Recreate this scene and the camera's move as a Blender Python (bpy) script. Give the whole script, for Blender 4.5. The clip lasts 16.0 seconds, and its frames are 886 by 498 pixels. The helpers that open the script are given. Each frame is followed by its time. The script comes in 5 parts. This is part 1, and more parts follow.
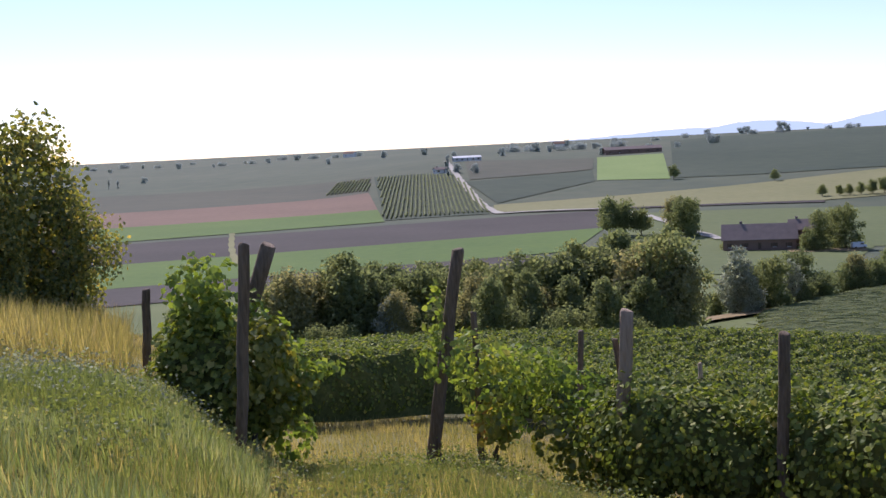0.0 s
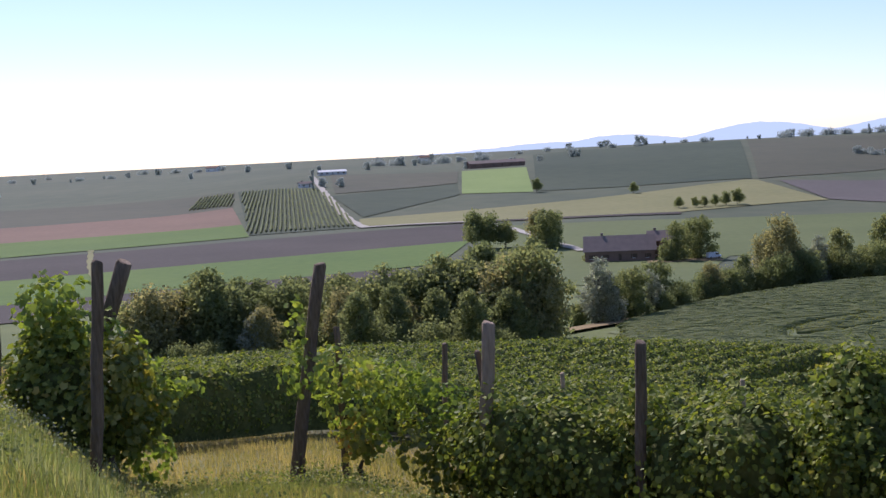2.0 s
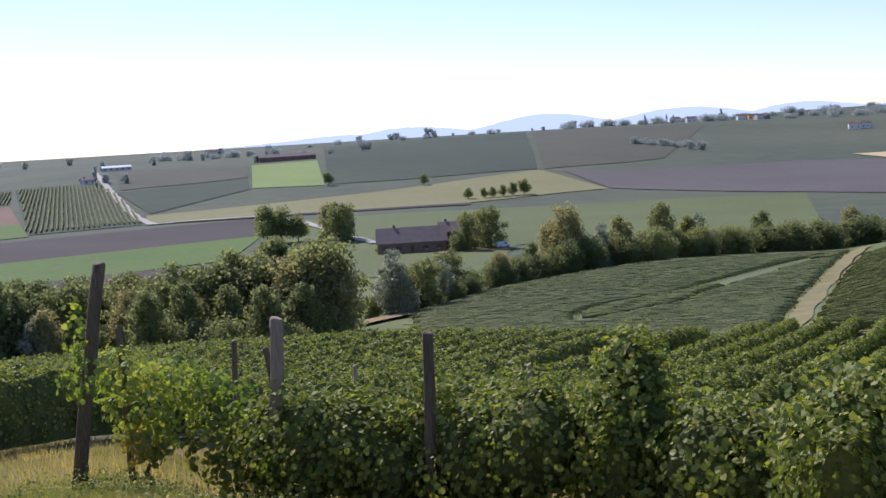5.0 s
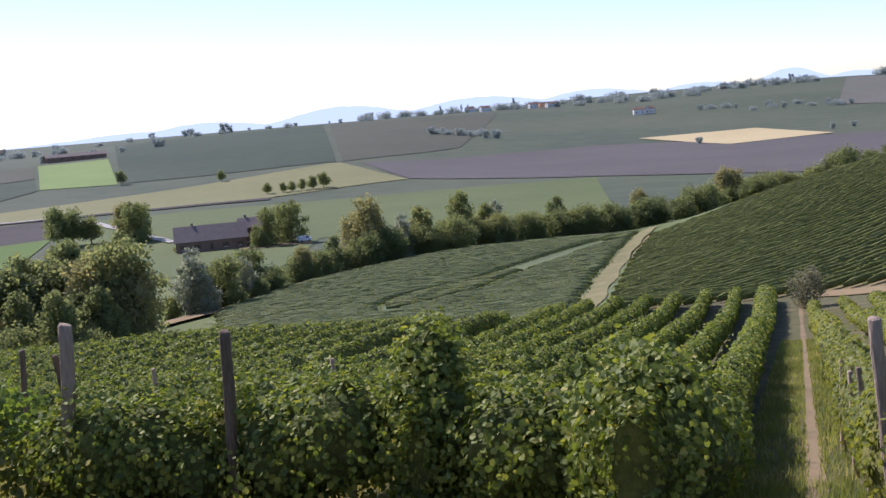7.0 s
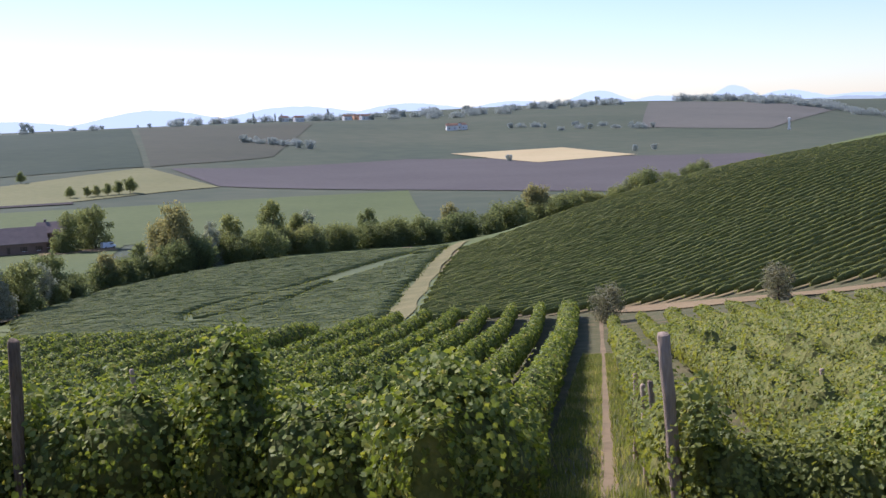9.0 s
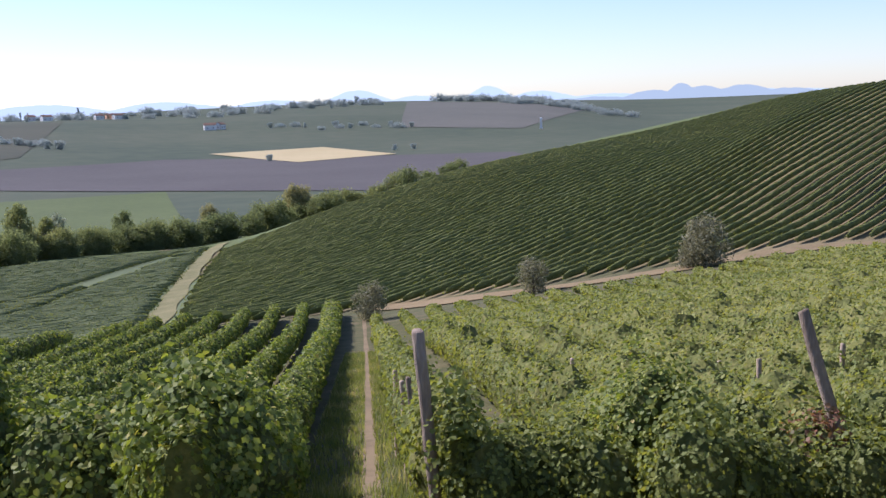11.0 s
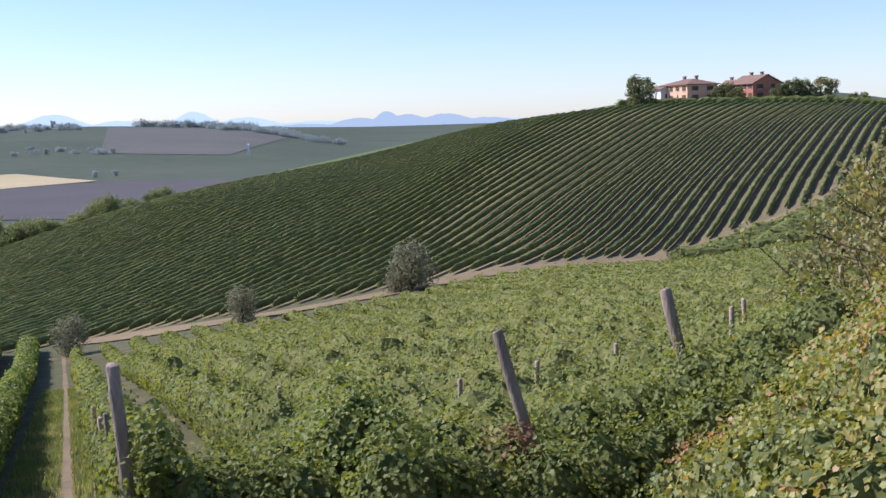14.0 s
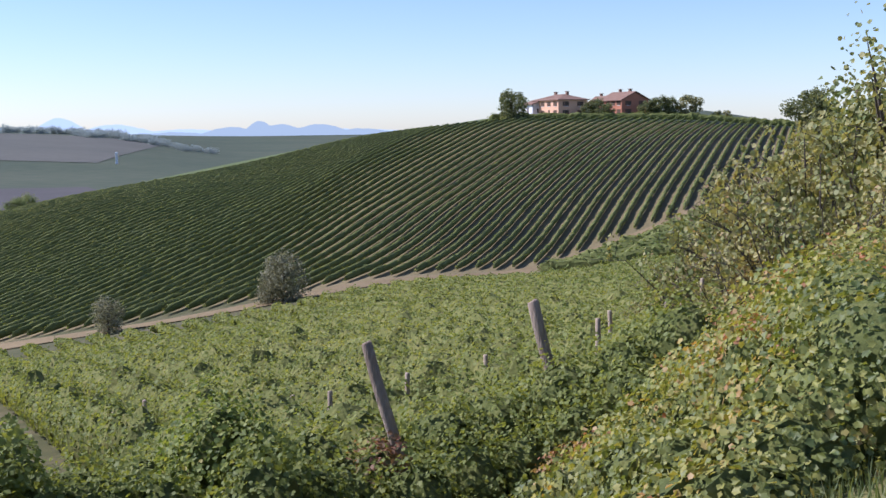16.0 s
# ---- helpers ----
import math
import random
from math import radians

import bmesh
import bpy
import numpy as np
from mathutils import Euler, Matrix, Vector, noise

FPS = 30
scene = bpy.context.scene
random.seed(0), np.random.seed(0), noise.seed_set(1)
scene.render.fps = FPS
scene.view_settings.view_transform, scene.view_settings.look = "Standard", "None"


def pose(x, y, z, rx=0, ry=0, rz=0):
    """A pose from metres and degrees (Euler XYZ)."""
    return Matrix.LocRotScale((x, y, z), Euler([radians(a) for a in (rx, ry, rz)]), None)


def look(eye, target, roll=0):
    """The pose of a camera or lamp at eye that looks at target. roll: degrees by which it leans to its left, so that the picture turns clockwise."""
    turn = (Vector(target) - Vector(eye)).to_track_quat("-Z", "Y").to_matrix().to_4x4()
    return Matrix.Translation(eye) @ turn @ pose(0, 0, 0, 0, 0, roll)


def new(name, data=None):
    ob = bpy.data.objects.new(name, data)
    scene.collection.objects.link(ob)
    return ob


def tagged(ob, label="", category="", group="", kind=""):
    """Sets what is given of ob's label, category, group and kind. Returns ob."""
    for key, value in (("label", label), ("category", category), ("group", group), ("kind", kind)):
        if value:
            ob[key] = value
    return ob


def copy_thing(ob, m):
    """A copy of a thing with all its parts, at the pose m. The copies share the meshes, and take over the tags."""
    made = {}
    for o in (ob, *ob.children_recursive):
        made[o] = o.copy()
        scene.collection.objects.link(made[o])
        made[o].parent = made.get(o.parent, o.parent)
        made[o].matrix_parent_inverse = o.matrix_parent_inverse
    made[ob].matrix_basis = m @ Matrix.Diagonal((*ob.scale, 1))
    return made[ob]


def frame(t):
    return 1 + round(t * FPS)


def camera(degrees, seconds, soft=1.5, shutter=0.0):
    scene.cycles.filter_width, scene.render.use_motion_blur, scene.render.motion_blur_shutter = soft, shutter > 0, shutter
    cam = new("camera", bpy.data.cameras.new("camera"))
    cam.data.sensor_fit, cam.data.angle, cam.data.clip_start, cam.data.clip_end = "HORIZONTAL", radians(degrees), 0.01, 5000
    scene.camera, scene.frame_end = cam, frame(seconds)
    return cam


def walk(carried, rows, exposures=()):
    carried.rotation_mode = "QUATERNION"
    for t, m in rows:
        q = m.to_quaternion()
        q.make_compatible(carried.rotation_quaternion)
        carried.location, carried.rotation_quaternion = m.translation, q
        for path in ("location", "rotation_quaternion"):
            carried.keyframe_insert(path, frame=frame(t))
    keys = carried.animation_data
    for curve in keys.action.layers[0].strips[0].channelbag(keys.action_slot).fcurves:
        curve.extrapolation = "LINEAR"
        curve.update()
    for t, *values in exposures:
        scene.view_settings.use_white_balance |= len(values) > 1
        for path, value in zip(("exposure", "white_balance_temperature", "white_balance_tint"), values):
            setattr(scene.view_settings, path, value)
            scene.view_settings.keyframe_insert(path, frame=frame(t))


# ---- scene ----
EYE = 1.6
cam = camera(40.97, 16.0)
# seconds, x, y, yaw, pitch, roll: a person turning on the spot with the camera held out
ROWS = [
    (0.0, -0.000, -0.000, 0.00, -5.05, 2.80),
    (0.5, 0.008, -0.000, -1.01, -4.92, 2.62),
    (1.0, 0.018, -0.000, -2.30, -4.77, 2.69),
    (1.5, 0.033, -0.001, -4.25, -4.75, 2.63),
    (2.0, 0.051, -0.003, -6.49, -4.70, 2.89),
    (2.5, 0.071, -0.006, -9.11, -4.51, 2.58),
    (3.0, 0.089, -0.009, -11.47, -4.62, 2.55),
    (3.5, 0.101, -0.011, -12.98, -4.67, 2.69),
    (6.0, 0.158, -0.029, -20.58, -6.27, 3.68),
    (6.5, 0.180, -0.037, -23.53, -6.26, 3.94),
    (7.0, 0.199, -0.047, -26.30, -6.62, 4.65),
    (7.5, 0.216, -0.055, -28.68, -6.41, 4.90),
    (8.0, 0.231, -0.064, -30.87, -6.51, 4.00),
    (10.5, 0.309, -0.123, -43.40, -6.67, 1.93),
    (11.0, 0.328, -0.141, -46.70, -7.08, 2.22),
    (11.5, 0.340, -0.156, -49.15, -7.92, 2.80),
    (12.0, 0.352, -0.170, -51.50, -7.94, 2.87),
    (12.5, 0.364, -0.186, -54.01, -7.51, 2.70),
    (13.0, 0.375, -0.202, -56.55, -6.94, 2.11),
    (13.5, 0.382, -0.212, -58.10, -6.64, 1.81),
    (14.0, 0.392, -0.230, -60.68, -6.26, 1.64),
    (14.5, 0.400, -0.243, -62.68, -6.07, 1.18),
    (15.0, 0.405, -0.254, -64.19, -5.81, 1.18),
    (15.5, 0.409, -0.263, -65.44, -5.70, 0.74),
    (16.0, 0.413, -0.272, -66.72, -5.82, 0.69),
]
walk(cam, [(t, pose(x, y, EYE, 90 + pitch, roll, yaw)) for t, x, y, yaw, pitch, roll in ROWS], [(0.0, 0.13, 5850, 28), (1.5, 0.1, 5850, 28), (3.2, 0.0, 5650, 28), (6.2, 0.32, 5800, 27), (12.0, 0.34, 5550, 26), (16.0, 0.25, 5400, 24)])

# ---- sky and sun ----
SUN_BEARING, SUN_HEIGHT = -16.0, 42.0
world = bpy.data.worlds.new("world")
scene.world = world
world.use_nodes = True
_bg = world.node_tree.nodes["Background"]
_sky = world.node_tree.nodes.new("ShaderNodeTexSky")
_sky.sky_type = "NISHITA"
_sky.sun_disc = False
_sky.sun_elevation = radians(SUN_HEIGHT)
_sky.sun_rotation = radians(SUN_BEARING)
_sky.altitude = 900
_sky.air_density, _sky.dust_density, _sky.ozone_density = 1.0, 0.5, 2.2
world.node_tree.links.new(_sky.outputs[0], _bg.inputs[0])
_bg.inputs[1].default_value = 0.12
_sun = bpy.data.lights.new("sun", "SUN")
_sun.energy, _sun.angle, _sun.color = 5.0, radians(0.6), (1.0, 0.94, 0.84)
_far = Vector((math.sin(radians(SUN_BEARING)) * math.cos(radians(SUN_HEIGHT)), math.cos(radians(SUN_BEARING)) * math.cos(radians(SUN_HEIGHT)), math.sin(radians(SUN_HEIGHT)))) * 100
new("sun", _sun).matrix_world = look(_far, (0, 0, 0))

# ---- materials ----


def nodes_of(name):
    m = bpy.data.materials.new(name)
    m.use_nodes = True
    m.node_tree.nodes.clear()
    return m, m.node_tree.nodes, m.node_tree.links


def ramp(nt, stops):
    r = nt.new("ShaderNodeValToRGB")
    while len(r.color_ramp.elements) < len(stops):
        r.color_ramp.elements.new(0.5)
    for e, (p, c) in zip(r.color_ramp.elements, stops):
        e.position, e.color = p, (*c, 1)
    return r


def earth(name, stops, scale=0.5, fine=12.0, rough=0.95, bump=0.15, stretch=(1, 1, 1), turn=0.0):
    """Matt ground or masonry: a coarse and a fine noise mixed, run through a colour ramp, with relief."""
    m, nt, ln = nodes_of(name)
    geo = nt.new("ShaderNodeNewGeometry")
    mp = nt.new("ShaderNodeMapping")
    mp.inputs["Rotation"].default_value = (0, 0, turn)
    mp.inputs["Scale"].default_value = stretch
    ln.new(geo.outputs["Position"], mp.inputs["Vector"])
    a, b = nt.new("ShaderNodeTexNoise"), nt.new("ShaderNodeTexNoise")
    a.inputs["Scale"].default_value, b.inputs["Scale"].default_value = scale, fine
    a.inputs["Detail"].default_value = b.inputs["Detail"].default_value = 5
    mix = nt.new("ShaderNodeMath")
    mix.operation = "MULTIPLY_ADD"
    mix.inputs[1].default_value = 0.45
    half = nt.new("ShaderNodeMath")
    half.operation = "MULTIPLY"
    half.inputs[1].default_value = 0.55
    for n in (a, b):
        ln.new(mp.outputs[0], n.inputs["Vector"])
    ln.new(a.outputs[0], half.inputs[0])
    ln.new(b.outputs[0], mix.inputs[0])
    ln.new(half.outputs[0], mix.inputs[2])
    r = ramp(nt, stops)
    ln.new(mix.outputs[0], r.inputs[0])
    p = nt.new("ShaderNodeBsdfPrincipled")
    p.inputs["Roughness"].default_value = rough
    p.inputs["Specular IOR Level"].default_value = 0.15
    ln.new(r.outputs[0], p.inputs["Base Color"])
    bp = nt.new("ShaderNodeBump")
    bp.inputs["Strength"].default_value = bump
    bp.inputs["Distance"].default_value = 0.1
    ln.new(mix.outputs[0], bp.inputs["Height"])
    ln.new(bp.outputs[0], p.inputs["Normal"])
    out = nt.new("ShaderNodeOutputMaterial")
    ln.new(p.outputs[0], out.inputs[0])
    return m


def leafage(name, stops, through_light=0.35, gloss=0.12, patch=0.0, glowing=(1.5, 1.35, 0.6)):
    """Leaves: each leaf its own tone, some light passing through, a little gloss. patch adds slow drifts of tone."""
    m, nt, ln = nodes_of(name)
    geo = nt.new("ShaderNodeNewGeometry")
    val = geo.outputs["Random Per Island"]
    if patch:
        n = nt.new("ShaderNodeTexNoise")
        n.inputs["Scale"].default_value = patch
        n.inputs["Detail"].default_value = 3
        ln.new(geo.outputs["Position"], n.inputs["Vector"])
        ad = nt.new("ShaderNodeMath")
        ad.operation = "MULTIPLY_ADD"
        ad.inputs[1].default_value = 0.55
        sh = nt.new("ShaderNodeMath")
        sh.operation = "MULTIPLY_ADD"
        sh.inputs[1].default_value, sh.inputs[2].default_value = 1.6, -0.58
        ln.new(n.outputs[0], sh.inputs[0])
        ln.new(val, ad.inputs[0])
        ln.new(sh.outputs[0], ad.inputs[2])
        val = ad.outputs[0]
    r = ramp(nt, stops)
    ln.new(val, r.inputs[0])
    d, t, g = nt.new("ShaderNodeBsdfDiffuse"), nt.new("ShaderNodeBsdfTranslucent"), nt.new("ShaderNodeBsdfGlossy")
    g.inputs["Roughness"].default_value = 0.6
    warm = nt.new("ShaderNodeMix")
    warm.data_type, warm.blend_type = "RGBA", "MULTIPLY"
    warm.inputs[0].default_value = 1.0
    warm.inputs[7].default_value = (*glowing, 1)
    ln.new(r.outputs[0], warm.inputs[6])
    ln.new(r.outputs[0], d.inputs[0])
    ln.new(warm.outputs[2], t.inputs[0])
    mx, mg = nt.new("ShaderNodeMixShader"), nt.new("ShaderNodeMixShader")
    mx.inputs[0].default_value = through_light
    ln.new(d.outputs[0], mx.inputs[1])
    ln.new(t.outputs[0], mx.inputs[2])
    mg.inputs[0].default_value = gloss * 0.12
    ln.new(mx.outputs[0], mg.inputs[1])
    ln.new(g.outputs[0], mg.inputs[2])
    out = nt.new("ShaderNodeOutputMaterial")
    ln.new(mg.outputs[0], out.inputs[0])
    return m


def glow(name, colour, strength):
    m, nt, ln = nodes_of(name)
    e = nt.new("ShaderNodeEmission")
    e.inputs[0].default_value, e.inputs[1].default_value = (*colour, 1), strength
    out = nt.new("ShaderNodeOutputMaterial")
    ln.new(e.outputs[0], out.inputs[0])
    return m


ROW_BEARING, HILL_BEARING = 42.5, 81.0
MEADOW = earth("meadow", [(0.3, (0.103, 0.114, 0.036)), (0.5, (0.207, 0.183, 0.068)), (0.7, (0.373, 0.293, 0.126))], 0.35, 9, bump=0.5)
SOIL_PATH = earth("soil_path", [(0.3, (0.15, 0.115, 0.065)), (0.55, (0.25, 0.185, 0.105)), (0.8, (0.2, 0.18, 0.08))], 0.3, 4, bump=0.4)
DRY_BANK = earth("dry_bank", [(0.3, (0.187, 0.136, 0.068)), (0.7, (0.289, 0.212, 0.108))], 0.2, 3, bump=0.4)
TRACK_GRASS = earth("worn_grass_track", [(0.3, (0.132, 0.132, 0.051)), (0.55, (0.220, 0.194, 0.086)), (0.75, (0.282, 0.229, 0.117))], 0.25, 3, bump=0.3)
PLOUGHED = earth("ploughed_soil", [(0.3, (0.045, 0.038, 0.031)), (0.7, (0.075, 0.063, 0.053))], 0.02, 0.5, bump=0.5)
MEADOW_GREEN = earth("grazed_meadow", [(0.3, (0.088, 0.114, 0.040)), (0.7, (0.128, 0.150, 0.055))], 0.012, 0.3)
# lighter copy of the ploughed soil, with haze put into its colour
PLOUGHED_HAZED = earth("hazed_ploughed_soil", [(0.3, (0.088, 0.078, 0.07)), (0.7, (0.12, 0.107, 0.096))], 0.012, 0.3, bump=0.4)
RED_SOIL = earth("red_stubble", [(0.3, (0.144, 0.096, 0.063)), (0.7, (0.209, 0.133, 0.091))], 0.012, 0.3)
GREEN_CROP = earth("green_crop", [(0.3, (0.073, 0.126, 0.025)), (0.7, (0.112, 0.167, 0.034))], 0.012, 0.3)
LIME_CROP = earth("lime_crop", [(0.3, (0.15, 0.215, 0.06)), (0.7, (0.2, 0.265, 0.08))], 0.015, 0.3)
PALE_CROP = earth("pale_stubble_grass", [(0.3, (0.158, 0.163, 0.066)), (0.7, (0.229, 0.216, 0.097))], 0.012, 0.25)
STRAW = earth("straw_stubble", [(0.3, (0.425, 0.340, 0.170)), (0.7, (0.527, 0.425, 0.230))], 0.012, 0.2)
# far land, vineyard and olive tones are greyed: distance haze put into colour
FAR_LAND = earth("far_farmland", [(0.3, (0.060, 0.079, 0.050)), (0.5, (0.084, 0.099, 0.059)), (0.7, (0.112, 0.116, 0.071))], 0.004, 0.05, bump=0.05)
FAR_VINE = earth("far_vineyard", [(0.3, (0.036, 0.054, 0.032)), (0.7, (0.064, 0.081, 0.047))], 0.006, 0.08, bump=0.05)
OLIVE_LAND = earth("olive_brown_land", [(0.3, (0.066, 0.072, 0.046)), (0.7, (0.096, 0.094, 0.059))], 0.006, 0.08, bump=0.05)
HEATH = earth("mauve_brown_slope", [(0.3, (0.11, 0.11, 0.085)), (0.7, (0.15, 0.14, 0.11))], 0.006, 0.08, bump=0.05)
MID_VINE = earth("mid_vine_ground", [(0.3, (0.098, 0.127, 0.069)), (0.7, (0.167, 0.185, 0.078))], 0.03, 1.5, bump=0.4)
HILL_SOIL = earth("hill_soil", [(0.3, (0.140, 0.122, 0.058)), (0.5, (0.211, 0.167, 0.082)), (0.7, (0.281, 0.217, 0.116))], 0.06, 2.5, bump=0.4)
BROW_GRASS = earth("brow_grass", [(0.3, (0.09, 0.115, 0.04)), (0.7, (0.15, 0.17, 0.06))], 0.05, 1.5, bump=0.3)
ALLEY = earth("grassed_alley", [(0.3, (0.06, 0.07, 0.028)), (0.5, (0.11, 0.105, 0.045)), (0.7, (0.2, 0.15, 0.085))], 0.5, 6, bump=0.6)
ROAD_DUST = earth("white_road", [(0.3, (0.32, 0.3, 0.25)), (0.7, (0.42, 0.39, 0.33))], 0.05, 1.0)
VINE = leafage("vine_leaf", [(0.0, (0.103, 0.138, 0.029)), (0.55, (0.206, 0.245, 0.048)), (0.95, (0.350, 0.354, 0.079)), (1.0, (0.463, 0.379, 0.105))], 0.34, 0.22, 0.0, (1.3, 1.35, 0.5))
VINE_GOLD = leafage("vine_leaf_turning", [(0.0, (0.095, 0.133, 0.028)), (0.5, (0.210, 0.228, 0.040)), (0.83, (0.399, 0.351, 0.068)), (0.95, (0.462, 0.275, 0.080)), (1.0, (0.420, 0.162, 0.064))], 0.4, 0.4, 0.9)
# brighter copy of the vine leaf, sunlight on the shoots put into its colour
VINE_SUNLIT = leafage("vine_leaf_sunlit_shoot", [(0.0, (0.120, 0.178, 0.039)), (0.5, (0.230, 0.297, 0.063)), (0.85, (0.368, 0.396, 0.087)), (1.0, (0.460, 0.396, 0.117))], 0.4, 0.25, 0.9, (1.35, 1.35, 0.5))
VINE_AUTUMN = leafage("vine_leaf_autumn", [(0.0, (0.1, 0.13, 0.03)), (0.35, (0.22, 0.25, 0.055)), (0.65, (0.36, 0.35, 0.09)), (0.85, (0.42, 0.27, 0.1)), (1.0, (0.36, 0.14, 0.06))], 0.36, 0.25, 0.8)
VINE_ORANGE = leafage("vine_leaf_orange", [(0.0, (0.3, 0.27, 0.09)), (0.5, (0.46, 0.28, 0.12)), (1.0, (0.4, 0.17, 0.09))], 0.4, 0.2)
VINE_RUST = leafage("vine_leaf_rust", [(0.0, (0.10, 0.13, 0.04)), (0.4, (0.24, 0.15, 0.08)), (1.0, (0.30, 0.14, 0.08))], 0.35, 0.2)
# core tones: darker copies of the leaf colours, shade within rows painted in
VINE_SHADE = earth("vine_inner_shade", [(0.3, (0.06, 0.07, 0.022)), (0.5, (0.11, 0.125, 0.036)), (0.7, (0.19, 0.185, 0.06))], 2.5, 14, bump=0.8)
HILL_SHADE = earth("hill_vine_shade", [(0.3, (0.082, 0.100, 0.030)), (0.5, (0.139, 0.152, 0.044)), (0.7, (0.215, 0.209, 0.071))], 0.9, 5, bump=0.8)
# core tone for distant rows, lightened and blued in place of haze
HAZED_SHADE = earth("hazed_vine_shade", [(0.3, (0.081, 0.104, 0.049)), (0.5, (0.128, 0.151, 0.065)), (0.7, (0.198, 0.198, 0.073))], 0.5, 4, bump=0.8)
WEED_SHADE = earth("weedy_vine_shade", [(0.3, (0.086, 0.100, 0.029)), (0.5, (0.157, 0.162, 0.045)), (0.7, (0.256, 0.222, 0.077))], 2.0, 12, bump=0.8)
VINE_FAR = leafage("vine_leaf_hill", [(0.0, (0.131, 0.172, 0.049)), (0.6, (0.203, 0.239, 0.070)), (1.0, (0.304, 0.296, 0.105))], 0.4, 0.1, 0.02)
# weedy leaf, yellower and brighter than VINE: side light is put into its colour
WEEDY_LIT = leafage("vine_leaf_weedy_lit", [(0.0, (0.144, 0.182, 0.042)), (0.6, (0.234, 0.263, 0.062)), (1.0, (0.336, 0.325, 0.088))], 0.44, 0.2, 0.08)
# vine leaf paled and blued: haze is put into the colour
HAZED_VINE = leafage("vine_leaf_hazed", [(0.0, (0.120, 0.156, 0.067)), (0.6, (0.172, 0.208, 0.075)), (1.0, (0.270, 0.281, 0.084))], 0.35, 0.1, 0.025)
BAND_VINE = leafage("vine_leaf_yellow_green", [(0.0, (0.15, 0.17, 0.04)), (0.6, (0.22, 0.24, 0.055)), (1.0, (0.31, 0.31, 0.075))], 0.4, 0.1, 0.025)
# valley leaf tones raised to stand in for the haze over the trees
WOODS = leafage("wood_leaf", [(0.0, (0.153, 0.189, 0.090)), (0.6, (0.234, 0.261, 0.117)), (1.0, (0.324, 0.324, 0.135))], 0.58, 0.1, 0.05, glowing=(1.15, 1.12, 0.8))
WOODS_YELLOW = leafage("poplar_leaf", [(0.0, (0.25, 0.26, 0.14)), (0.6, (0.33, 0.315, 0.15)), (1.0, (0.41, 0.37, 0.17))], 0.5, 0.1, glowing=(1.2, 1.12, 0.8))
SILVER = leafage("silver_leaf", [(0.0, (0.26, 0.28, 0.2)), (1.0, (0.44, 0.45, 0.33))], 0.42, 0.2, glowing=(1.1, 1.1, 0.9))
OLIVE_LEAF = leafage("olive_leaf", [(0.0, (0.18, 0.18, 0.105)), (1.0, (0.33, 0.31, 0.19))], 0.42, 0.15, glowing=(1.15, 1.1, 0.85))
# distant leaves: haze is put into this pale grey-green
HAZED_WOODS = leafage("hazed_wood_leaf", [(0.0, (0.336, 0.378, 0.342)), (1.0, (0.456, 0.492, 0.438))], 0.5, 0.03, glowing=(1, 1, 1))
OAK = leafage("hedge_tree_leaf", [(0.0, (0.116, 0.149, 0.043)), (0.6, (0.218, 0.236, 0.063)), (0.92, (0.386, 0.345, 0.087)), (1.0, (0.580, 0.437, 0.106))], 0.48, 0.4)
THICKET = leafage("thicket_leaf", [(0.0, (0.157, 0.201, 0.066)), (0.5, (0.302, 0.295, 0.110)), (0.85, (0.448, 0.389, 0.165)), (1.0, (0.381, 0.260, 0.132))], 0.35, 0.2, 0.4)
GARDEN = leafage("garden_tree_leaf", [(0.0, (0.1, 0.125, 0.06)), (0.6, (0.17, 0.19, 0.085)), (1.0, (0.25, 0.25, 0.11))], 0.4, 0.2)
BLADE = leafage("grass_blade", [(0.0, (0.156, 0.169, 0.052)), (0.5, (0.311, 0.278, 0.122)), (1.0, (0.571, 0.458, 0.262))], 0.48, 0.3, 0.5)
BLADE_GREEN = leafage("green_grass_blade", [(0.0, (0.120, 0.164, 0.047)), (0.6, (0.216, 0.254, 0.085)), (1.0, (0.464, 0.410, 0.255))], 0.48, 0.3, 0.6)
BLADE_LONG = leafage("long_grass_blade", [(0.0, (0.127, 0.182, 0.055)), (0.6, (0.238, 0.290, 0.119)), (1.0, (0.436, 0.447, 0.285))], 0.45, 0.5, 0.5)
BARK = earth("bark", [(0.3, (0.07, 0.055, 0.042)), (0.7, (0.15, 0.12, 0.09))], 3, 30, bump=0.6)
POST_WOOD = earth("weathered_post", [(0.3, (0.072, 0.053, 0.035)), (0.5, (0.144, 0.108, 0.075)), (0.7, (0.238, 0.180, 0.130))], 5, 40, bump=0.6, stretch=(1, 1, 0.15))
GREY_WOOD = earth("silver_grey_post", [(0.3, (0.203, 0.144, 0.099)), (0.5, (0.328, 0.248, 0.179)), (0.7, (0.429, 0.338, 0.256))], 5, 40, bump=0.6, stretch=(1, 1, 0.15))
CONCRETE = earth("concrete_post", [(0.3, (0.342, 0.252, 0.172)), (0.7, (0.494, 0.387, 0.279))], 6, 50, bump=0.3)
PINK_WALL = earth("pink_plaster", [(0.3, (0.72, 0.42, 0.26)), (0.7, (0.8, 0.5, 0.32))], 0.4, 6, bump=0.1)
RED_WALL = earth("red_plaster", [(0.3, (0.460, 0.190, 0.111)), (0.7, (0.540, 0.237, 0.140))], 0.4, 6, bump=0.1)
WHITE_WALL = earth("white_plaster", [(0.3, (0.72, 0.70, 0.66)), (0.7, (0.82, 0.8, 0.76))], 0.4, 6, bump=0.1)
